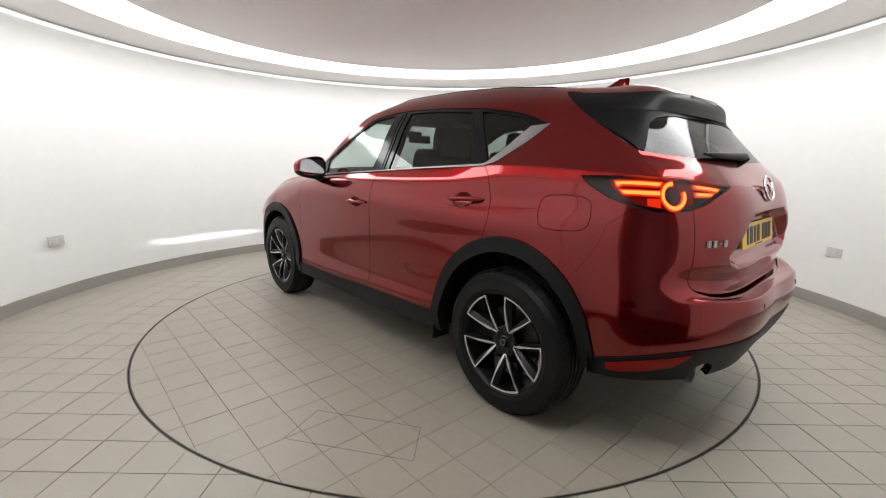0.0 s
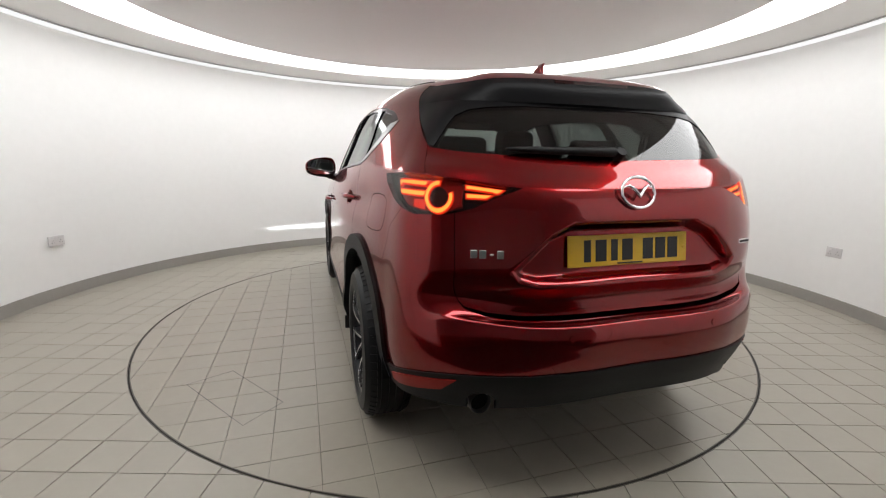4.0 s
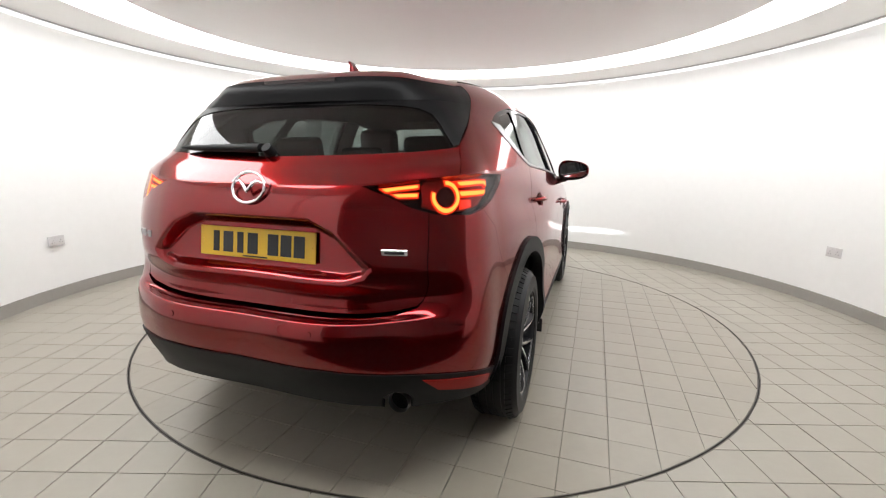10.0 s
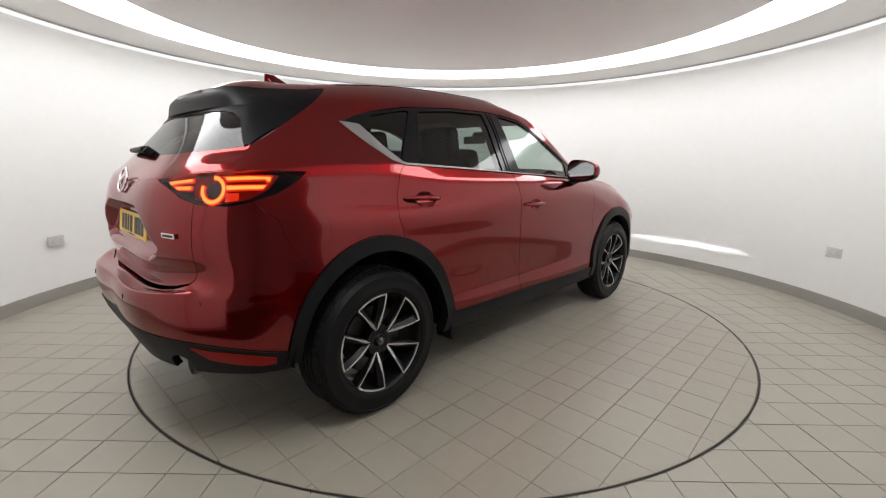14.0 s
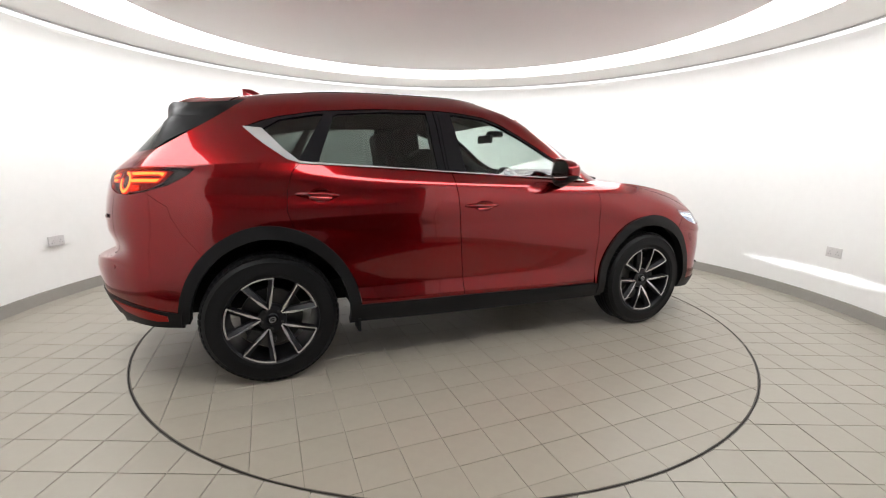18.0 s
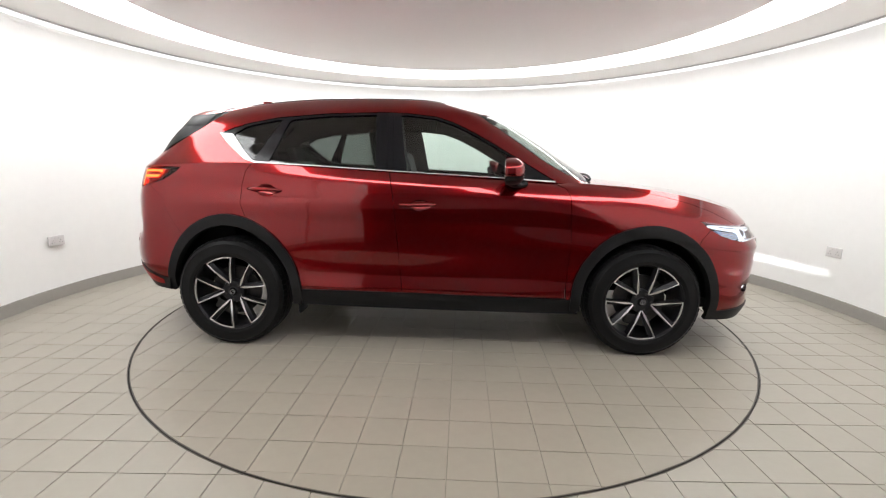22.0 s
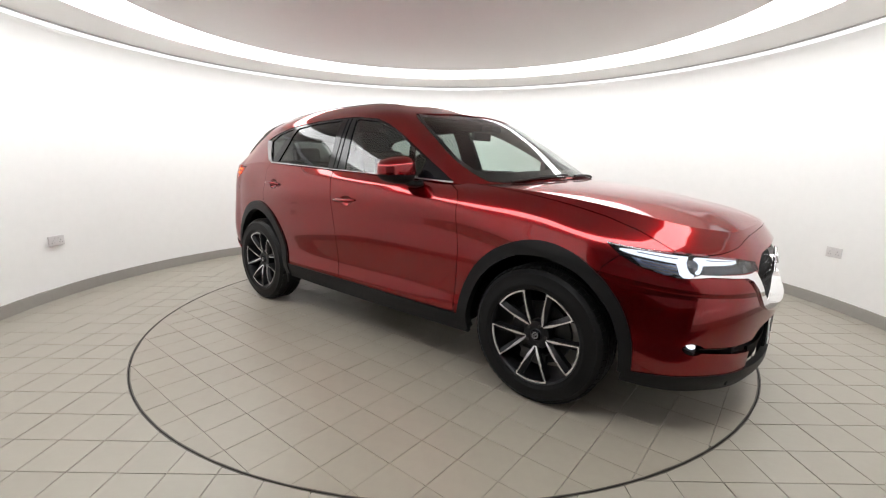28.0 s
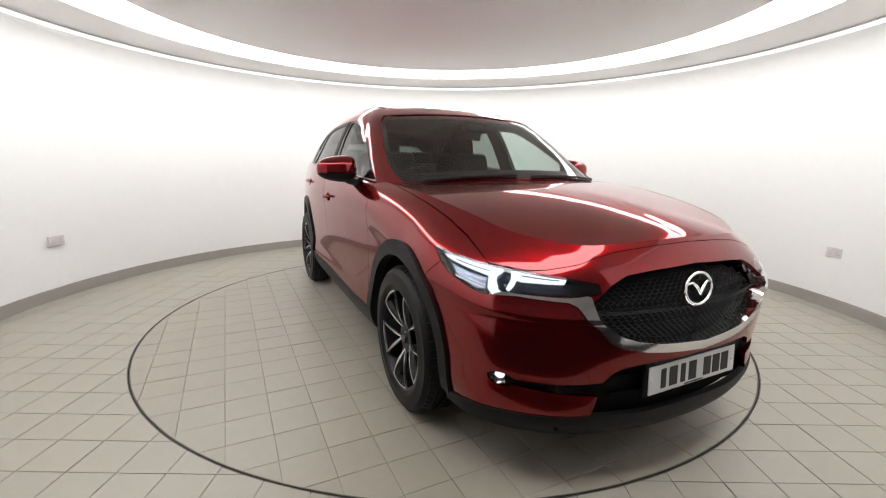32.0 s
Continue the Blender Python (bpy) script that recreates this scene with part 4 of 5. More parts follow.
        rows = []
        for i in range(13):
            g = a0 + (a1 - a0) * i / 12
            rows.append([bm.verts.new(P(.2350, g, .1010)), bm.verts.new(P(.2440, g, .1020)), bm.verts.new(P(.2440, g, .093)), bm.verts.new(P(.2350, g, .093))])
        for i in range(12):
            for j in range(4):
                bm.faces.new((rows[i][j], rows[i][(j + 1) % 4], rows[i + 1][(j + 1) % 4], rows[i + 1][j]))
        part("spoke_edge", bm, MACHINED, w, "bright machined spoke edge", angle=25)
    return w


def place(ob, m):
    ob.parent = car
    ob.matrix_basis = m
    return ob


w0 = wheel()
yw = .795
# the turn of each wheel: petals at these angles as seen from outside, anticlockwise from the car's level
spin = lambda view: -(180 - view)
place(w0, pose(AX_R, yw, HUB_Z, 0, spin(64), 0))
for x, y, half, view in ((AX_F, yw, 0, 90), (AX_R, -yw, 180, 34), (AX_F, -yw, 180, 54)):
    c = copy_thing(w0, pose(x, y, HUB_Z, 0, 0, half) @ pose(0, 0, 0, 0, spin(view), 0))
    c.parent = car
for s in (1, -1):
    for cx in (AX_R, AX_F):
        bm = bmesh.new()
        prof = arch(cx, .44, .475, .45, 0, 180, 24)
        lo = [bm.verts.new((x, s * .50, max(z, .33))) for x, z in prof]
        hi = [bm.verts.new((x, s * .85, max(z, .33))) for x, z in prof]
        for i in range(len(prof) - 1):
            bm.faces.new((lo[i], lo[i + 1], hi[i + 1], hi[i]))
        bm.faces.new(lo)
        part("wheel_well", bm, BLACK, car, "black wheel-arch liner", angle=0)
bm = bmesh.new()
box(bm, (0.0, 0, .37), (1.70, 1.66, .18), .03)
box(bm, (0.0, 0, .40), (3.75, 0.98, .16), .03)
part("underbody", bm, MATT, car, "black underbody")


# ---- lamps ----
def curve_on(skin, pts, off, side):
    P = np.array(pts)
    X = skin.at(P[:, 0], P[:, 1]) + skin.normal(P[:, 0], P[:, 1]) * off
    return [Vector(x * np.array((1, side, 1))) for x in X]


RING_C = (.745, 1.082)


def lamp_ring(r, k0, k1, n=22):
    out = []
    for i in range(n + 1):
        a = radians(k0 + (k1 - k0) * i / n)
        v = math.sin(a)
        out.append((RING_C[0] + r * math.cos(a), RING_C[1] + r * v * (1.32 if v > 0 else 0.98)))
    return out


def tail_lamp(s):
    lamp = panel("tail_lamp", low, LAMP_T, GLOSS, car, gap=0.0025, off=-0.030, side=s, step=0.03, label="lit tail lamp with orange-red light ring and bars")
    ring = lamp_ring(.058, -205, 95) + lamp_ring(.036, -205, 95)[::-1]
    inner = lamp_ring(.0535, -200, 90) + lamp_ring(.0395, -200, 90)[::-1]
    disc = lamp_ring(.034, 0, 350)
    up, lo = [(.487, 1.142), (.56, 1.146), (.652, 1.149), (.650, 1.121), (.545, 1.114), (.530, 1.108), (.515, 1.112)], [(.533, 1.106), (.548, 1.108), (.648, 1.108), (.645, 1.080), (.565, 1.080)]
    au, al = [(.775, 1.152), (.90, 1.152), (1.030, 1.148), (1.012, 1.114), (.995, 1.112), (.985, 1.122), (.80, 1.120)], [(.79, 1.110), (.985, 1.111), (1.005, 1.110), (.975, 1.082), (.80, 1.078)]
    for poly, g in ((ring, .005), (up, .0075), (lo, .0065), (au, .0085), (al, .0075)):
        panel("light_bar", low, poly, TAIL_GLOW, lamp, gap=0.001, off=-.014, depth=.008, side=s, step=0.02, label="glowing red light guide")
        panel("light_core", low, inner if poly is ring else poly, TAIL_HOT, lamp, gap=0.001 if poly is ring else g, off=-.0115, depth=.002, side=s, step=0.02, label="bright orange core of the light guide")
    fill = [(.665, 1.158), (.84, 1.160), (1.0, 1.158), (1.06, 1.148), (1.0, 1.085), (.92, 1.05), (.82, 1.034), (.71, 1.036), (.655, 1.05)]
    panel("red_lens", low, fill, RED_L, lamp, gap=0.001, off=-.024, side=s, step=0.02, label="dark red lens behind the light ring")
    panel("reflector", low, disc, EYE, lamp, gap=0.001, off=-.018, side=s, step=0.02, label="dark glass eye")
    panel("red_block", low, [(.80, 1.072), (.86, 1.072), (.86, 1.045), (.80, 1.038)], TAIL_GLOW, lamp, gap=0, off=-.018, side=s, step=0.02)
    panel("red_block", low, [(.655, 1.14), (.68, 1.145), (.685, 1.05), (.66, 1.05)], RED_L, lamp, gap=0, off=-.018, side=s, step=0.02)
    ob = panel("lens", low, LAMP_T, SMOKE, lamp, gap=0.0025, off=0.0, side=s, step=0.03, flange=False, label="smoked clear lens")
    ob.visible_shadow = False


def head_lamp(s):
    lamp = panel("headlamp", low, HEAD, GLOSS, car, gap=0.0015, off=-0.045, side=s, step=0.03, label="slim lit headlamp with bright white daytime light")
    outer = [(4.545, 1.050), (4.60, 1.056), (4.658, 1.060), (4.76, 1.063), (4.84, 1.064), (4.836, 1.056), (4.828, 1.045), (4.829, 1.030), (4.840, 1.016), (4.855, 1.012), (4.85, 1.005), (4.817, 1.003), (4.800, 1.012), (4.796, 1.028), (4.79, 1.042), (4.734, 1.043), (4.66, 1.043), (4.61, 1.043), (4.57, 1.045)]
    innr = [(4.872, 1.064), (4.95, 1.063), (5.089, 1.055), (5.085, 1.046), (4.97, 1.045), (4.918, 1.043), (4.903, 1.046), (4.896, 1.03), (4.88, 1.016), (4.872, 1.02), (4.883, 1.04), (4.880, 1.054)]
    panel("daytime_light", low, outer, DRL, lamp, gap=0, off=-.012, side=s, step=0.02, label="glowing white light guide")
    panel("daytime_light", low, innr, DRL, lamp, gap=0, off=-.012, side=s, step=0.02, label="glowing white light guide")
    for line in ([(4.62, 1.0515), (4.79, 1.0535), (4.79, 1.0515), (4.62, 1.0495)], [(4.92, 1.0560), (5.06, 1.0525), (5.06, 1.0508), (4.92, 1.0542)]):
        panel("divider", low, line, MATT, lamp, gap=0, off=-.0095, depth=.002, side=s, step=0.03)
    panel("eyebrow", low, [(4.60, 1.034), (4.70, 1.034), (4.785, 1.036), (4.790, 1.010), (4.74, 1.002), (4.645, 1.014)], BLUE, lamp, gap=0.001, off=-.02, side=s, step=0.02, label="bluish chrome fins")
    for q in (1.026, 1.017, 1.009):
        panel("fin", low, [(4.635, q + .004), (4.785, q + .003), (4.785, q - .001), (4.645, q)], CHROME, lamp, gap=0, off=-.016, side=s, step=0.03)
    panel("inner_bar", low, [(4.92, 1.036), (5.10, 1.036), (5.12, 1.024), (4.915, 1.020)], PROJ, lamp, gap=0.001, off=-.028, side=s, step=0.02, label="dark bluish inner reflector")
    c = curve_on(low, [(4.856, 1.038)], -.03, s)[0]
    n = curve_on(low, [(4.856, 1.038)], .0, s)[0] - c
    bm = bmesh.new()
    cyl(bm, c - n, c + n * 0.45, .026, .026, 28)
    cyl(bm, c + n * 0.45, c + n * 0.70, .024, .015, 28)
    part("projector", bm, PROJ, lamp, "round projector lens")
    ob = panel("lens", low, HEAD, LENS, lamp, gap=0.0015, off=0.0, side=s, step=0.03, flange=False, label="clear lens")
    ob.visible_shadow = False


for s in (1, -1):
    tail_lamp(s)
    head_lamp(s)
    panel("reflector", low, [(.660, .393), (.72, .384), (.80, .377), (.90, .367), (.965, .358), (.958, .334), (.90, .330), (.80, .338), (.715, .352)], RED_L, car, gap=0.0, off=0.010, depth=.012, side=s, step=0.03, label="red reflector in the rear bumper")

# ---- front end ----
panel("grille_back", low, GRILLE, BLACK, car, gap=-0.006, off=-0.080, side=0, step=0.05, flange=False, label="black backing of the grille")
bm = bmesh.new()
cells = []
LEVELS = [.69 + .0205 * j for j in range(16)] + [1.006 + .0088 * j for j in range(9)]
for j, q in enumerate(LEVELS):
    for i in range(24):
        cells.append((5.70 - .030 * (i + .5 * (j % 2)), q))
ok = inside(shrink(GRILLE + [], .012), np.array([c[0] for c in cells]), np.array([c[1] for c in cells]))
for (p, q), k in zip(cells, ok):
    if k:
        for s in (1, -1):
            h = .007 if q < 1 else .003
            a, b, c = curve_on(low, [(p - .015, q - h), (p, q + h), (p + .015, q - h)], -.052, s)
            tube(bm, [a, b, c], .0022, 4)
part("grille_mesh", bm, CLAD, car, "black diamond mesh of the grille", angle=20)
WING_OUT = [(4.82, .996), (4.918, 1.005), (5.095, 1.001), (5.128, .990), (5.146, .968), (5.172, .918), (5.208, .842), (5.248, .766), (5.305, .721), (5.40, .694), (5.506, .676), (5.69, .656)]
WING_IN = [(5.69, .706), (5.468, .733), (5.36, .762), (5.304, .79), (5.262, .825), (5.229, .88), (5.200, .945), (5.186, .990), (5.178, 1.012), (5.160, 1.016), (5.135, 1.013), (5.09, 1.011), (4.98, 1.011), (4.87, 1.010)]
panel("grille_trim", low, WING_OUT + WING_IN, CHROME, car, gap=0, off=0.010, depth=.06, side=0, step=0.02, label="chrome wing trim round the grille")
panel("lower_grille", low, LOWER_G, BLACK, car, gap=-0.004, off=-0.04, side=0, step=0.05, flange=False, label="black lower air intake")
for q in (.475, .54, .575, .605):
    panel("intake_bar", low, [(5.69, q + .006), (5.30, q + .006), (5.30, q - .006), (5.69, q - .006)], BLACK, car, gap=0, off=-.028, side=0, step=0.05)
for s in (1, -1):
    fog = panel("fog_lamp", low, FOG_HOLE, MATT, car, gap=-0.002, off=-.055, side=s, step=0.03, label="small lit white fog lamp")
    panel("glow_lens", low, oval(4.880, .522, .018, .014), DRL, fog, gap=0, off=-.008, side=s, step=0.012, label="glowing white lens")
    # the unseen beam source sits behind added fine level louvres, for a flat fan
    X0 = low.at(np.array([4.885]), np.array([.497]))[0] * np.array((1, s, 1))
    M = pose(X0[0] + .004, X0[1], X0[2], 0, 0, s * 12) @ pose(0, 0, 0, 0, 6, 0)
    bm = bmesh.new()
    vs = [bm.verts.new((-.034, y, z)) for y, z in ((-.006, -.004), (.006, -.004), (.006, .004), (-.006, .004))]
    bm.faces.new(vs)
    part("source", bm, FOG, fog, m=M, angle=0)
    bm = bmesh.new()
    for k in range(9):
        box(bm, (-.018, 0, -.0052 + .0013 * k), (.030, .034, .00012))
    for y in (-1, 1):
        box(bm, (-.019, y * .0175, 0), (.040, .001, .0135))
    for z in (-1, 1):
        box(bm, (-.019, 0, z * .0062), (.040, .036, .0012))
    box(bm, (-.0370, 0, 0), (.003, .036, .0135))
    part("louvre", bm, MATT, fog, "fine black louvre added to flatten the beam", m=M, angle=0)
    panel("slot_trim", low, [(4.92, .513), (5.14, .518), (5.14, .512), (4.92, .507)], GLOSS, car, gap=0, off=-.012, side=s, step=0.04)


def badge(parent, m, size, name="badge"):
    """A plain oval ring with a winged bar across it."""
    bm = bmesh.new()
    tube(bm, [(0, size * math.cos(a), size * .80 * math.sin(a)) for a in np.linspace(0, 2 * math.pi, 40, endpoint=False)], size * .085, 10, closed=True)
    tube(bm, [(0, size * .93, size * .22), (.004, size * .55, size * .34), (.006, size * .25, size * .10), (.006, 0, -size * .22), (.006, -size * .25, size * .10), (.004, -size * .55, size * .34), (0, -size * .93, size * .22)], [size * k for k in (.03, .07, .10, .11, .10, .07, .03)], 10)
    part(name, bm, CHROME, parent, "chrome oval badge", m=m, angle=60)


badge(car, pose(2.245, 0, .757, 0, -6, 0), .077)
badge(car, pose(-2.146, 0, 1.127, 0, 0, 180) @ pose(0, 0, 0, 0, -16, 0), .069)


def plate(m, face, label):
    """A number plate: its characters as plain bars."""
    bm = bmesh.new()
    box(bm, (0, 0, 0), (.005, .52, .111), .002, 1)
    pl = part("number_plate", bm, face, car, label, m=m)
    y = .215
    for k in range(7):
        w = .046
        if k == 3:
            y -= .034
        bm = bmesh.new()
        box(bm, (.0032, y - w / 2, 0), (.002, w * (.62 if k in (4, 6) else 1), .077), .0006, 1)
        part("character_bar", bm, INK, pl)
        y -= w + .0105
    bm = bmesh.new()
    box(bm, (.0030, 0, -.048), (.0014, .11, .005))
    part("maker_bar", bm, INK, pl)
    for s in (1, -1):
        bm = bmesh.new()
        cyl(bm, (.002, s * .243, 0), (.0055, s * .243, 0), .0055, n=14)
        part("screw_cap", bm, face, pl)
    return pl


plate(pose(-2.1295, 0, .922, 0, 0, 180) @ pose(0, 0, 0, 0, -7, 0), YELLOW, "yellow rear number plate with dark characters")
plate(pose(2.268, 0, .432, 0, -3, 0), PLATE_W, "white front number plate with dark characters")
bm = bmesh.new()
box(bm, (2.255, 0, .432), (.016, .545, .135), .004)
part("plate_holder", bm, CLAD, car)
for s in (1, -1):
    bm = bmesh.new()
    box(bm, (-2.112, s * .13, 1.010), (.012, .034, .004), .001)
    part("plate_lamp", bm, PLATE_GLOW, car, "small lit number-plate lamp")
    # bars for the lettering on the tailgate
for k, w in enumerate((.022, .022, .012, .022)):
    bm = bmesh.new()
    y = .598 - .027 * k
    X = low.at(np.array([y * 1.04]), np.array([.912]))[0]
    box(bm, (X[0] - .005, y, X[2]), (.007, w, .027 if k != 2 else .006), .001, 1, m=pose(0, 0, 0, 0, 0, -12))
    part("lettering", bm, SATIN, car, "small chrome letters")
X = low.at(np.array([.565]), np.array([.914]))[0]
bm = bmesh.new()
box(bm, (X[0] - .002, -X[1], X[2]), (.006, .088, .021), .002, 1, m=pose(0, 0, 0, 0, 0, 14))
bd = part("side_badge", bm, CHROME, car, "small chrome badge plate")
bm = bmesh.new()
box(bm, (X[0] - .0045, -X[1] - .002, X[2]), (.004, .066, .009), .001, 1, m=pose(0, 0, 0, 0, 0, 14))
part("badge_bar", bm, INK, bd)

# ---- chrome on the sides, rails ----
for s in (1, -1):
    xs = np.linspace(-1.16, .755, 26)
    lo_ = [(x, belt(x) - .001) for x in xs]
    hi_ = [(x, belt(x) + .010) for x in xs[::-1]]
    panel("belt_trim", cab, cxz(lo_ + hi_, step=.12), SATIN, car, gap=0, off=.004, depth=.01, side=s, step=0.04, label="thin chrome strip under the side windows")
    wedge = [(-1.436, 1.404), (-1.34, 1.396), (-1.29, 1.345), (-1.235, 1.285), (-1.165, 1.226), (-1.11, 1.214), (-1.15, 1.206), (-1.225, 1.233), (-1.33, 1.308), (-1.40, 1.368)]
    panel("pillar_trim", cab, cxz(wedge), SATIN, car, gap=0, off=.003, depth=.012, side=s, step=0.03, label="satin chrome wedge at the rear window corner")
    panel("roof_moulding", cab, [(1.35, .600), (2.05, .600), (3.072, .600), (3.60, .60), (3.60, .612), (3.072, .614), (2.05, .614), (1.35, .614)], CLAD, car, gap=0, off=.002, depth=.01, side=s, step=0.05)
    panel("pillar_gloss", cab, cxz([(-.318, 1.172), (-.345, 1.535), (-.285, 1.536), (-.262, 1.170)]), GLOSS, car, gap=0.0, off=.001, depth=.006, side=s, step=0.05)
    bm = bmesh.new()
    tube(bm, [Vector(v) for v in curve_on(cab, cxz([(-.300, 1.172), (-.318, 1.53)], closed=False), .003, s)], .0018, 6)
    part("door_gap", bm, MATT, car)

# ---- mirrors ----
for s in (1, -1):
    mir = tagged(new("door_mirror"), "red door mirror with a black foot")
    mir.parent = car
    for nm, m, z0, z1 in (("mirror_shell", PAINT, -.026, 1), ("mirror_base", CLAD, -1, -.028)):
        bm = bmesh.new()
        bmesh.ops.create_uvsphere(bm, u_segments=36, v_segments=24, radius=1)
        for v in bm.verts:
            x, y, z = v.co
            f = lambda a, e: math.copysign(abs(a) ** e, a)
            x, y, z = f(x, .85), f(y, .72), f(z, .72)
            taper = 1 - .20 * (y if s > 0 else -y)
            v.co = (max(x, -.30) * .084, y * .124, z * .080 * taper)
        if z0 > -1:
            bmesh.ops.bisect_plane(bm, geom=bm.verts[:] + bm.edges[:] + bm.faces[:], plane_co=(0, 0, z0), plane_no=(0, 0, 1), clear_inner=True)
        else:
            bmesh.ops.bisect_plane(bm, geom=bm.verts[:] + bm.edges[:] + bm.faces[:], plane_co=(0, 0, z1), plane_no=(0, 0, 1), clear_outer=True)
        part(nm, bm, m, mir, angle=50)
    bm = bmesh.new()
    n = 24
    prism(bm, [(.108 * math.copysign(abs(math.cos(a)) ** .72, math.cos(a)), .062 * math.copysign(abs(math.sin(a)) ** .72, math.sin(a))) for a in np.linspace(0, 2 * math.pi, n, endpoint=False)], 0, .003, Matrix.Translation((-.0262, 0, .004)) @ pose(0, 0, 0, 0, -90, 0) @ pose(0, 0, 0, 0, 0, 90))
    part("mirror_glass", bm, MIRROR, mir, "mirror glass")
    bm = bmesh.new()
    tube(bm, [(.0, -s * .05, -.05), (.02, -s * .085, -.075), (.05, -s * .12, -.085), (.08, -s * .145, -.075)], [.045, .042, .036, .04], 12, flat=.6)
    part("foot", bm, CLAD, mir, "black mirror foot")
    mir.matrix_basis = pose(.455, s * .978, 1.180, 0, 0, s * 8)

# ---- spoiler, aerial, wipers, exhausts ----
def spoiler():
    """A lip that grows out of the roof's end and runs out into the black panels beside the rear window."""
    qs = [.68, .62, .58, .552, .528, .512, .497, .475, .44, .405, .382]
    dx = [0, -.020, -.050, -.072, -.084, -.087, -.082, -.068, -.043, -.018, -.004]
    dz = [0, .002, .001, -.002, -.007, -.013, -.018, -.018, -.011, -.004, 0]
    red, blk = bmesh.new(), bmesh.new()
    rows = []
    for k in range(-44, 45):
        p = 1.12 * k / 44
        a = np.full(len(qs), abs(p))
        X, N = cab.at(a, np.array(qs)), cab.normal(a, np.array(qs))
        t = min(1, max(0, (abs(p) - .36) / .70))
        w = 1 - t * t * (3 - 2 * t)
        X = X + N * np.array([-.002] + [.0035] * (len(qs) - 2) + [.0015])[:, None]
        X[:, 0] += w * np.array(dx)
        X[:, 2] += w * np.array(dz)
        if p < 0:
            X[:, 1] *= -1
        rows.append(X)
    for bm, lo, hi in ((red, 0, 5), (blk, 4, len(qs))):
        vs = [[bm.verts.new(v) for v in X[lo:hi]] for X in rows]
        for r0, r1 in zip(vs, vs[1:]):
            for j in range(hi - lo - 1):
                bm.faces.new((r0[j], r0[j + 1], r1[j + 1], r1[j]))
    sp = part("spoiler", red, PAINT, car, "red roof spoiler with a black lip", angle=60)
    part("spoiler_lip", blk, SATIN_B, sp, "satin black lip", angle=60)
    mid = rows[44]
    bm = bmesh.new()
    tilt = pose(0, 0, 0, 0, -14, 0)
    box(bm, (mid[5][0] + .003, 0, mid[5][2] + .002), (.012, .34, .018), .004, 2, tilt)
    part("brake_light", bm, EYE, sp, "dark red high brake light")


spoiler()
bm = bmesh.new()
rows = []
for x0, x1, z, w in ((-1.45, -1.20, 1.600, .024), (-1.448, -1.255, 1.632, .018), (-1.445, -1.33, 1.665, .011), (-1.44, -1.39, 1.694, .004)):
    zz = z
    rows.append([bm.verts.new((x0, 0, zz)), bm.verts.new(((x0 + x1) / 2 - .03, w, zz)), bm.verts.new((x1, 0, zz)), bm.verts.new(((x0 + x1) / 2 - .03, -w, zz))])
for i in range(3):
    for j in range(4):
        bm.faces.new((rows[i][j], rows[i][(j + 1) % 4], rows[i + 1][(j + 1) % 4], rows[i + 1][j]))
bm.faces.new(rows[-1])
part("aerial", bm, PAINT, car, "red shark-fin aerial")
bm = bmesh.new()
blade = curve_on(cab, [(p, .150) for p in np.linspace(.47, .03, 10)], .022, 1)
tube(bm, blade, [.007, .013, .017, .019, .020, .021, .022, .024, .026, .026], 10, flat=.7)
wp = part("rear_wiper", bm, CLAD, car, "black rear wiper", angle=60)
bm = bmesh.new()
c = curve_on(cab, [(0.0, .145)], 0, 1)[0]
cyl(bm, c, c + Vector((-.026, 0, .022)), .023, .019, 20)
part("pivot", bm, CLAD, wp)
for y0, y1 in ((-.60, -.05), (.05, .62)):
    bm = bmesh.new()
    pts = []
    for i in range(9):
        t = i / 8
        y = y0 + (y1 - y0) * t
        p = cab.find(abs(y), 1.165 - .0 * t, "yz", 3.6, 4.55)
        pts.append(curve_on(cab, [(p[0], .010 + .008 * t)], .010, 1 if y > 0 else -1)[0])
    tube(bm, pts, .008, 6)
    part("wiper", bm, CLAD, car, "black windscreen wiper")
cowl = [(4.55, -.03), (4.21, -.03), (3.91, -.025), (3.827, -.01), (3.807, .03), (3.91, .022), (4.21, .02), (4.55, .02)]
panel("cowl", cab, cowl, MATT, car, gap=0, off=-.004, side=0, step=.05, flange=False, label="black plastic scuttle under the windscreen")
for s in (1, -1):
    bm = bmesh.new()
    lathe(bm, [(.041, -.16), (.041, 0), (.0385, .004), (.036, 0), (.036, -.16)], 28)
    ex = part("exhaust_tip", bm, EXHAUST, car, "round metal exhaust tip", m=pose(-2.088, s * .550, .378, 0, 0, 90))
    bm = bmesh.new()
    cyl(bm, (0, -.03, 0), (0, -.02, 0), .036, n=24)
    part("bore", bm, MATT, ex)
    bm = bmesh.new()
    box(bm, (-.875, s * .86, .285), (.018, .12, .08), .006)
    part("mud_flap", bm, CLAD, car, "small black flap before the rear wheel")
for s, p, q in ((1, .703, .562), (1, .30, .575), (-1, .703, .575), (-1, .30, .575)):
    a, b = curve_on(low, [(p, q)], -.002, s)[0], curve_on(low, [(p, q)], .002, s)[0]
    bm = bmesh.new()
    cyl(bm, a, b, .011, n=20)
    part("parking_sensor", bm, PAINT, car)
bm = bmesh.new()
box(bm, (-1.93, 0, .44), (.26, 1.0, .08), .02)
part("bumper_underside", bm, MATT, car)
bm = bmesh.new()
box(bm, (1.95, 0, .36), (.42, 1.2, .22), .02)
part("front_undertray", bm, MATT, car)

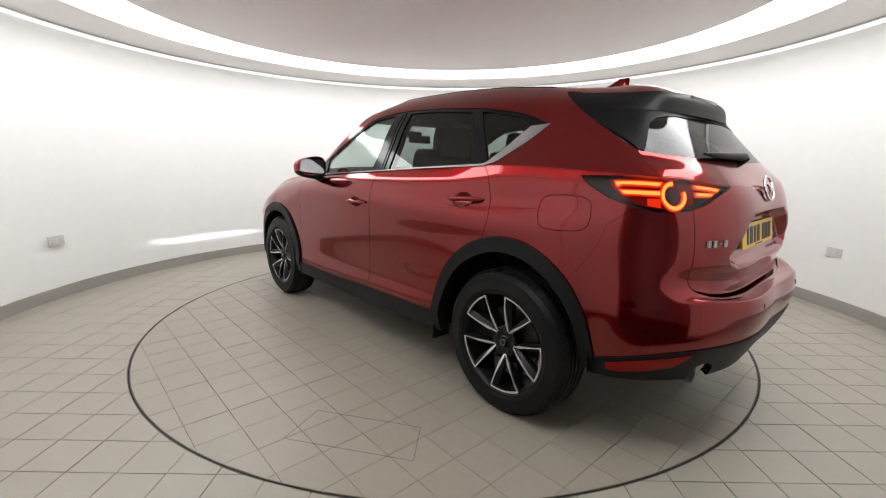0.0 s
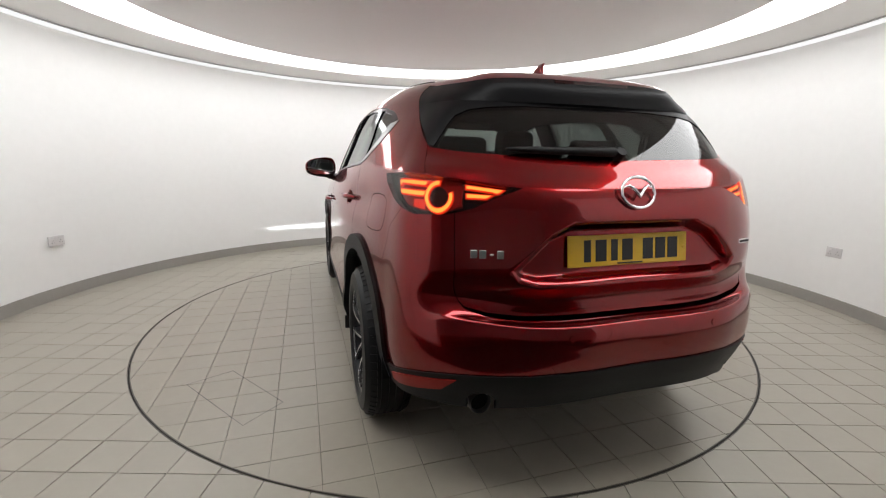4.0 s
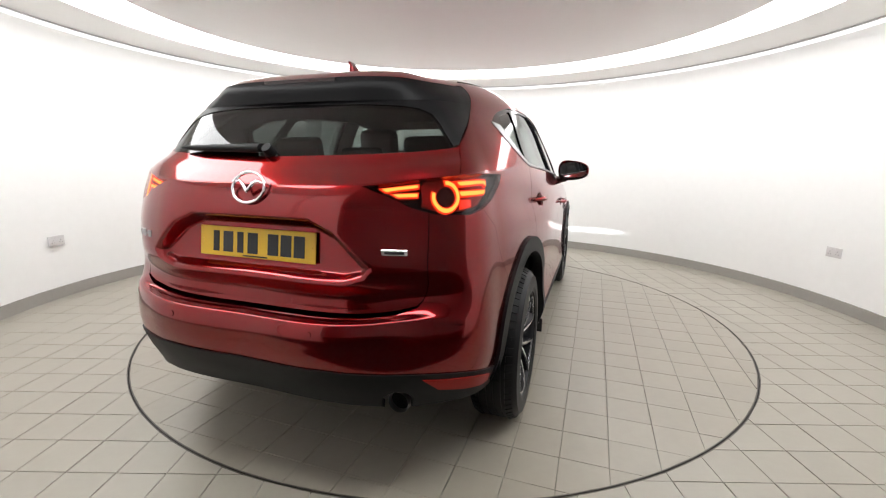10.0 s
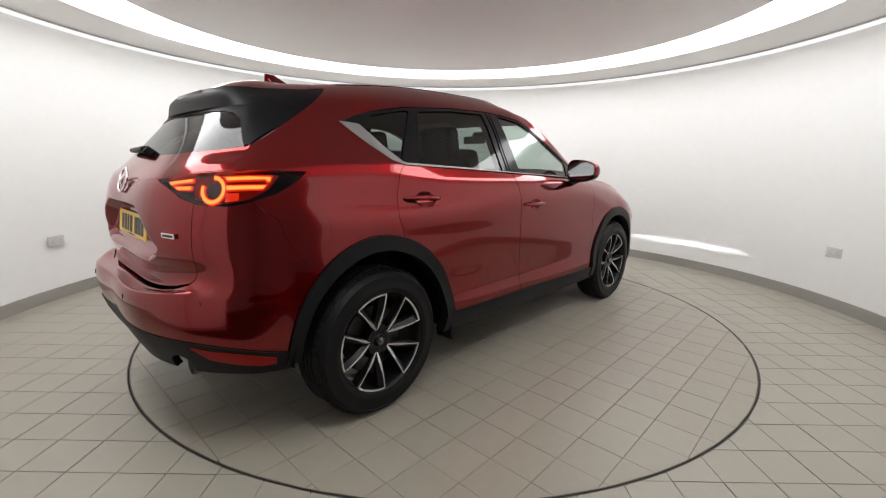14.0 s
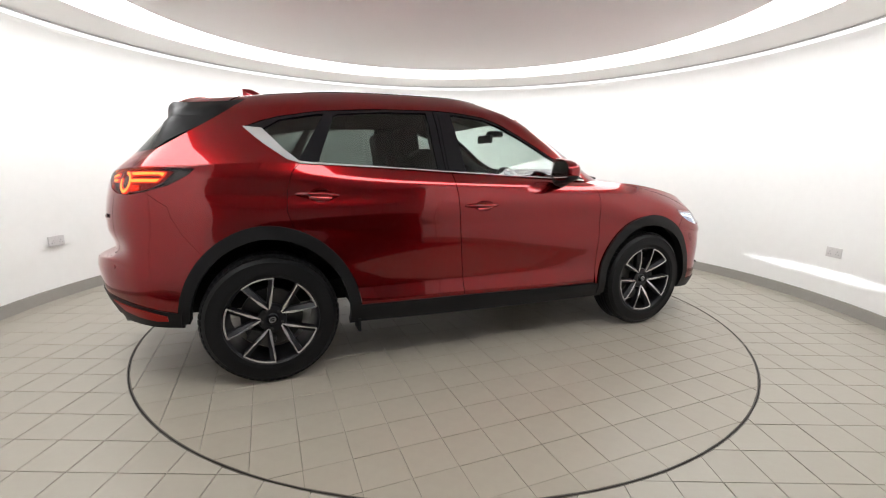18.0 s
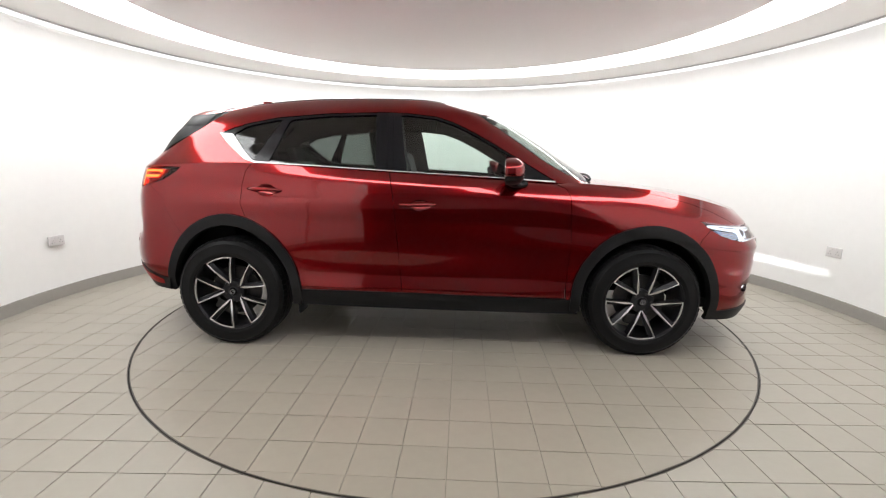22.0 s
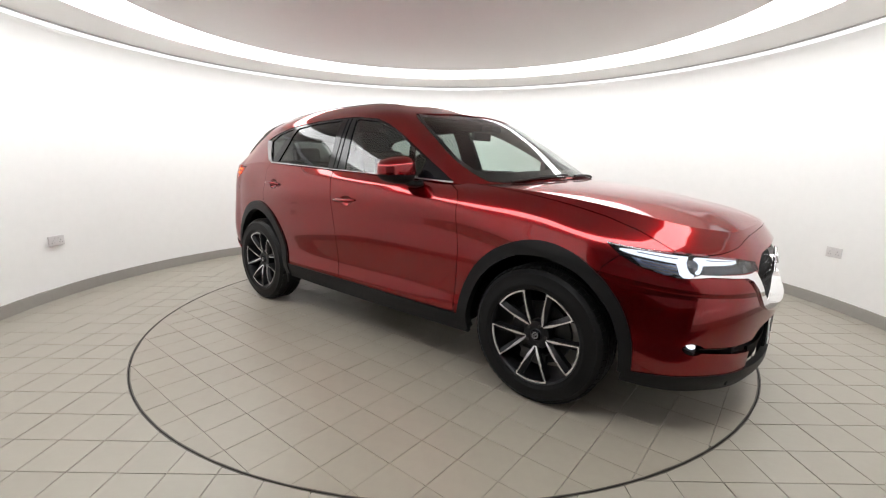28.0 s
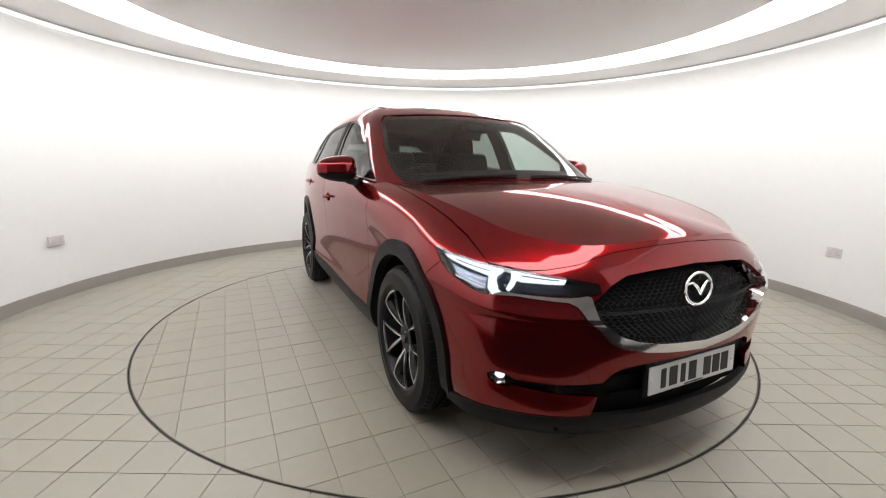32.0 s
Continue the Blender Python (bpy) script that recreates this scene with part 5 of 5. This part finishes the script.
# ---- inside the car ----
def cushion(bm, c, size, bevel, m=None):
    return box(bm, c, size, bevel, 3, m)


def front_seat(y):
    st = tagged(new("seat"), "black leather front seat")
    st.parent = car
    st.matrix_basis = pose(-.10, y, 0)
    for nm, c, sz, b, tilt in (("cushion", (.10, 0, .62), (.52, .50, .16), .05, 4), ("backrest", (-.20, 0, .98), (.16, .50, .68), .065, -14), ("headrest", (-.325, 0, 1.355), (.12, .28, .21), .055, -8)):
        bm = bmesh.new()
        cushion(bm, c, sz, b, pose(0, 0, 0, 0, tilt, 0))
        part(nm, bm, LEATHER, st)
    for s in (1, -1):
        bm = bmesh.new()
        cyl(bm, (-.30, s * .06, 1.22), (-.325, s * .06, 1.34), .006, n=8)
        part("headrest_post", bm, SATIN, st)


front_seat(.37)
front_seat(-.37)
bench = tagged(new("rear_bench"), "black leather rear bench seat")
bench.parent = car
for nm, c, sz, b, tilt in (("cushion", (-.90, 0, .62), (.50, 1.25, .16), .05, 3), ("backrest", (-1.22, 0, .95), (.16, 1.28, .56), .05, -20), ("headrest", (-1.34, .38, 1.285), (.09, .26, .13), .035, -10), ("headrest", (-1.34, -.38, 1.285), (.09, .26, .13), .035, -10), ("headrest", (-1.34, 0, 1.255), (.08, .22, .08), .03, -10)):
    bm = bmesh.new()
    cushion(bm, c, sz, b, pose(0, 0, 0, 0, tilt, 0))
    part(nm, bm, LEATHER, bench)
dash = tagged(new("dashboard"), "black dashboard with a steering wheel")
dash.parent = car
bm = bmesh.new()
box(bm, (.78, 0, .98), (.46, 1.44, .22), .07, 3)
part("top_pad", bm, LEATHER, dash)
bm = bmesh.new()
box(bm, (.62, -.37, 1.085), (.20, .34, .07), .03, 3)
part("instrument_hood", bm, LEATHER, dash)
bm = bmesh.new()
box(bm, (.60, 0, 1.12), (.015, .20, .11), .006)
part("screen", bm, GLOSS, dash)
bm = bmesh.new()
m = pose(.44, -.37, 1.02, 0, 66, 0)
tube(bm, [m @ Vector((.185 * math.cos(a), .185 * math.sin(a), 0)) for a in np.linspace(0, 2 * math.pi, 32, endpoint=False)], .016, 10, closed=True)
for a in (0, 180, 270 - 180):
    tube(bm, [m @ Vector((.05 * math.cos(radians(a + 90)), .05 * math.sin(radians(a + 90)), 0)), m @ Vector((.18 * math.cos(radians(a + 90)), .18 * math.sin(radians(a + 90)), 0))], .016, 8)
cyl(bm, m @ Vector((0, 0, -.03)), m @ Vector((0, 0, .02)), .065, n=20)
part("steering_wheel", bm, LEATHER, dash)
bm = bmesh.new()
box(bm, (.38, 0, 1.425), (.03, .23, .065), .015, 3)
part("rear_view_mirror", bm, MATT, car, "black rear-view mirror")
bm = bmesh.new()
box(bm, (.47, 0, 1.47), (.10, .13, .05), .02, 3)
part("camera_pod", bm, MATT, car)
bm = bmesh.new()
box(bm, (0.0, 0, .50), (3.3, 1.50, .06), .02)
part("cabin_floor", bm, MATT, car)
bm = bmesh.new()
box(bm, (-1.70, 0, 1.03), (.60, 1.25, .03), .01)
part("boot_cover", bm, MATT, car)
bm = bmesh.new()
box(bm, (-1.72, 0, .80), (.62, 1.30, .44), .03)
part("boot_lining", bm, MATT, car)
bm = bmesh.new()
box(bm, (1.45, 0, .68), (.95, 1.10, .40), .05)
part("engine_cover", bm, MATT, car)
for y in (.37, -.37):
    bm = bmesh.new()
    box(bm, (.25, y, 1.545), (.16, .42, .014), .006, 2, pose(0, 0, 0, 0, 16, 0))
    part("sun_visor", bm, LINER, car)
for s in (1, -1):
    panel("pillar_lining", cab, cxz([(-.165, 1.165), (-.225, 1.54), (-.40, 1.54), (-.378, 1.172)]), TRIM, car, gap=0, off=-.045, side=s, step=.06, flange=False)

# ---- sockets on the wall ----
def socket(angle, z, label):
    so = tagged(new("wall_socket"), label, "socket", group="wall sockets")
    bm = bmesh.new()
    box(bm, (-.009, 0, 0), (.014, .146, .086), .003)
    part("plate", bm, PLASTIC_W, so)
    for s in (1, -1):
        bm = bmesh.new()
        for dy, dz, w, h in ((0, .014, .004, .008), (-.011, -.006, .0065, .004), (.011, -.006, .0065, .004)):
            box(bm, (-.0165, s * .036 + dy, dz - .008), (.002, w, h))
        part("pin_holes", bm, INK, so)
        bm = bmesh.new()
        box(bm, (-.0175, s * .018, .026), (.004, .010, .016), .001, 1)
        part("switch", bm, PLASTIC_W, so)
    so.matrix_basis = pose(0, 0, 0, 0, 0, angle) @ pose(WALL_R, 0, z)
    return so


socket(177.6, .512, "pale double wall socket on the curved wall")
socket(2.6, .497, "pale double wall socket on the curved wall")

# ---- tiles, last ----
tiles(turntable, 0.0, -0.005, [(TABLE_R - 0.0083, True)], 0.0, 0.0024, TILE_T, lambda x, y: not (abs(x) < 1.31 and abs(y) < 0.71), "beige tiles under the car")
tiles(floor, 0.01, 0.003, [(TABLE_R + 0.0078, False), (WALL_R + 0.0, True)], 0.0, 0.0034, TILE, lambda x, y: y < 1.0 and y > -3.1 and abs(x) < 2.7, "beige floor tiles further off")

# the cut lines of a floor hatch, let into the tiles
hatch = [(-.897, 1.780), (-.788, 1.562), (-1.234, 1.265), (-1.398, 1.436)]
for k in range(4):
    a, b = Vector((*hatch[k], 0)), Vector((*hatch[(k + 1) % 4], 0))
    bm = bmesh.new()
    d = b - a
    box(bm, (a + b) / 2 + Vector((0, 0, -.0052)), (d.length, .0035, .012), m=pose(0, 0, 0, 0, 0, math.degrees(math.atan2(d.y, d.x))))
    part("hatch_joint", bm, GROUT, turntable)


def motions():
    rows = [(t, pose(0, 0, 0, 0, 0, START_ANGLE + TURN_RATE * t)) for t in range(0, 33)]
    walk(turntable, rows)
    walk(car, rows)


for ob in list(car.children):
    ob.matrix_basis = Matrix.Translation(ORIGIN) @ ob.matrix_basis
motions()
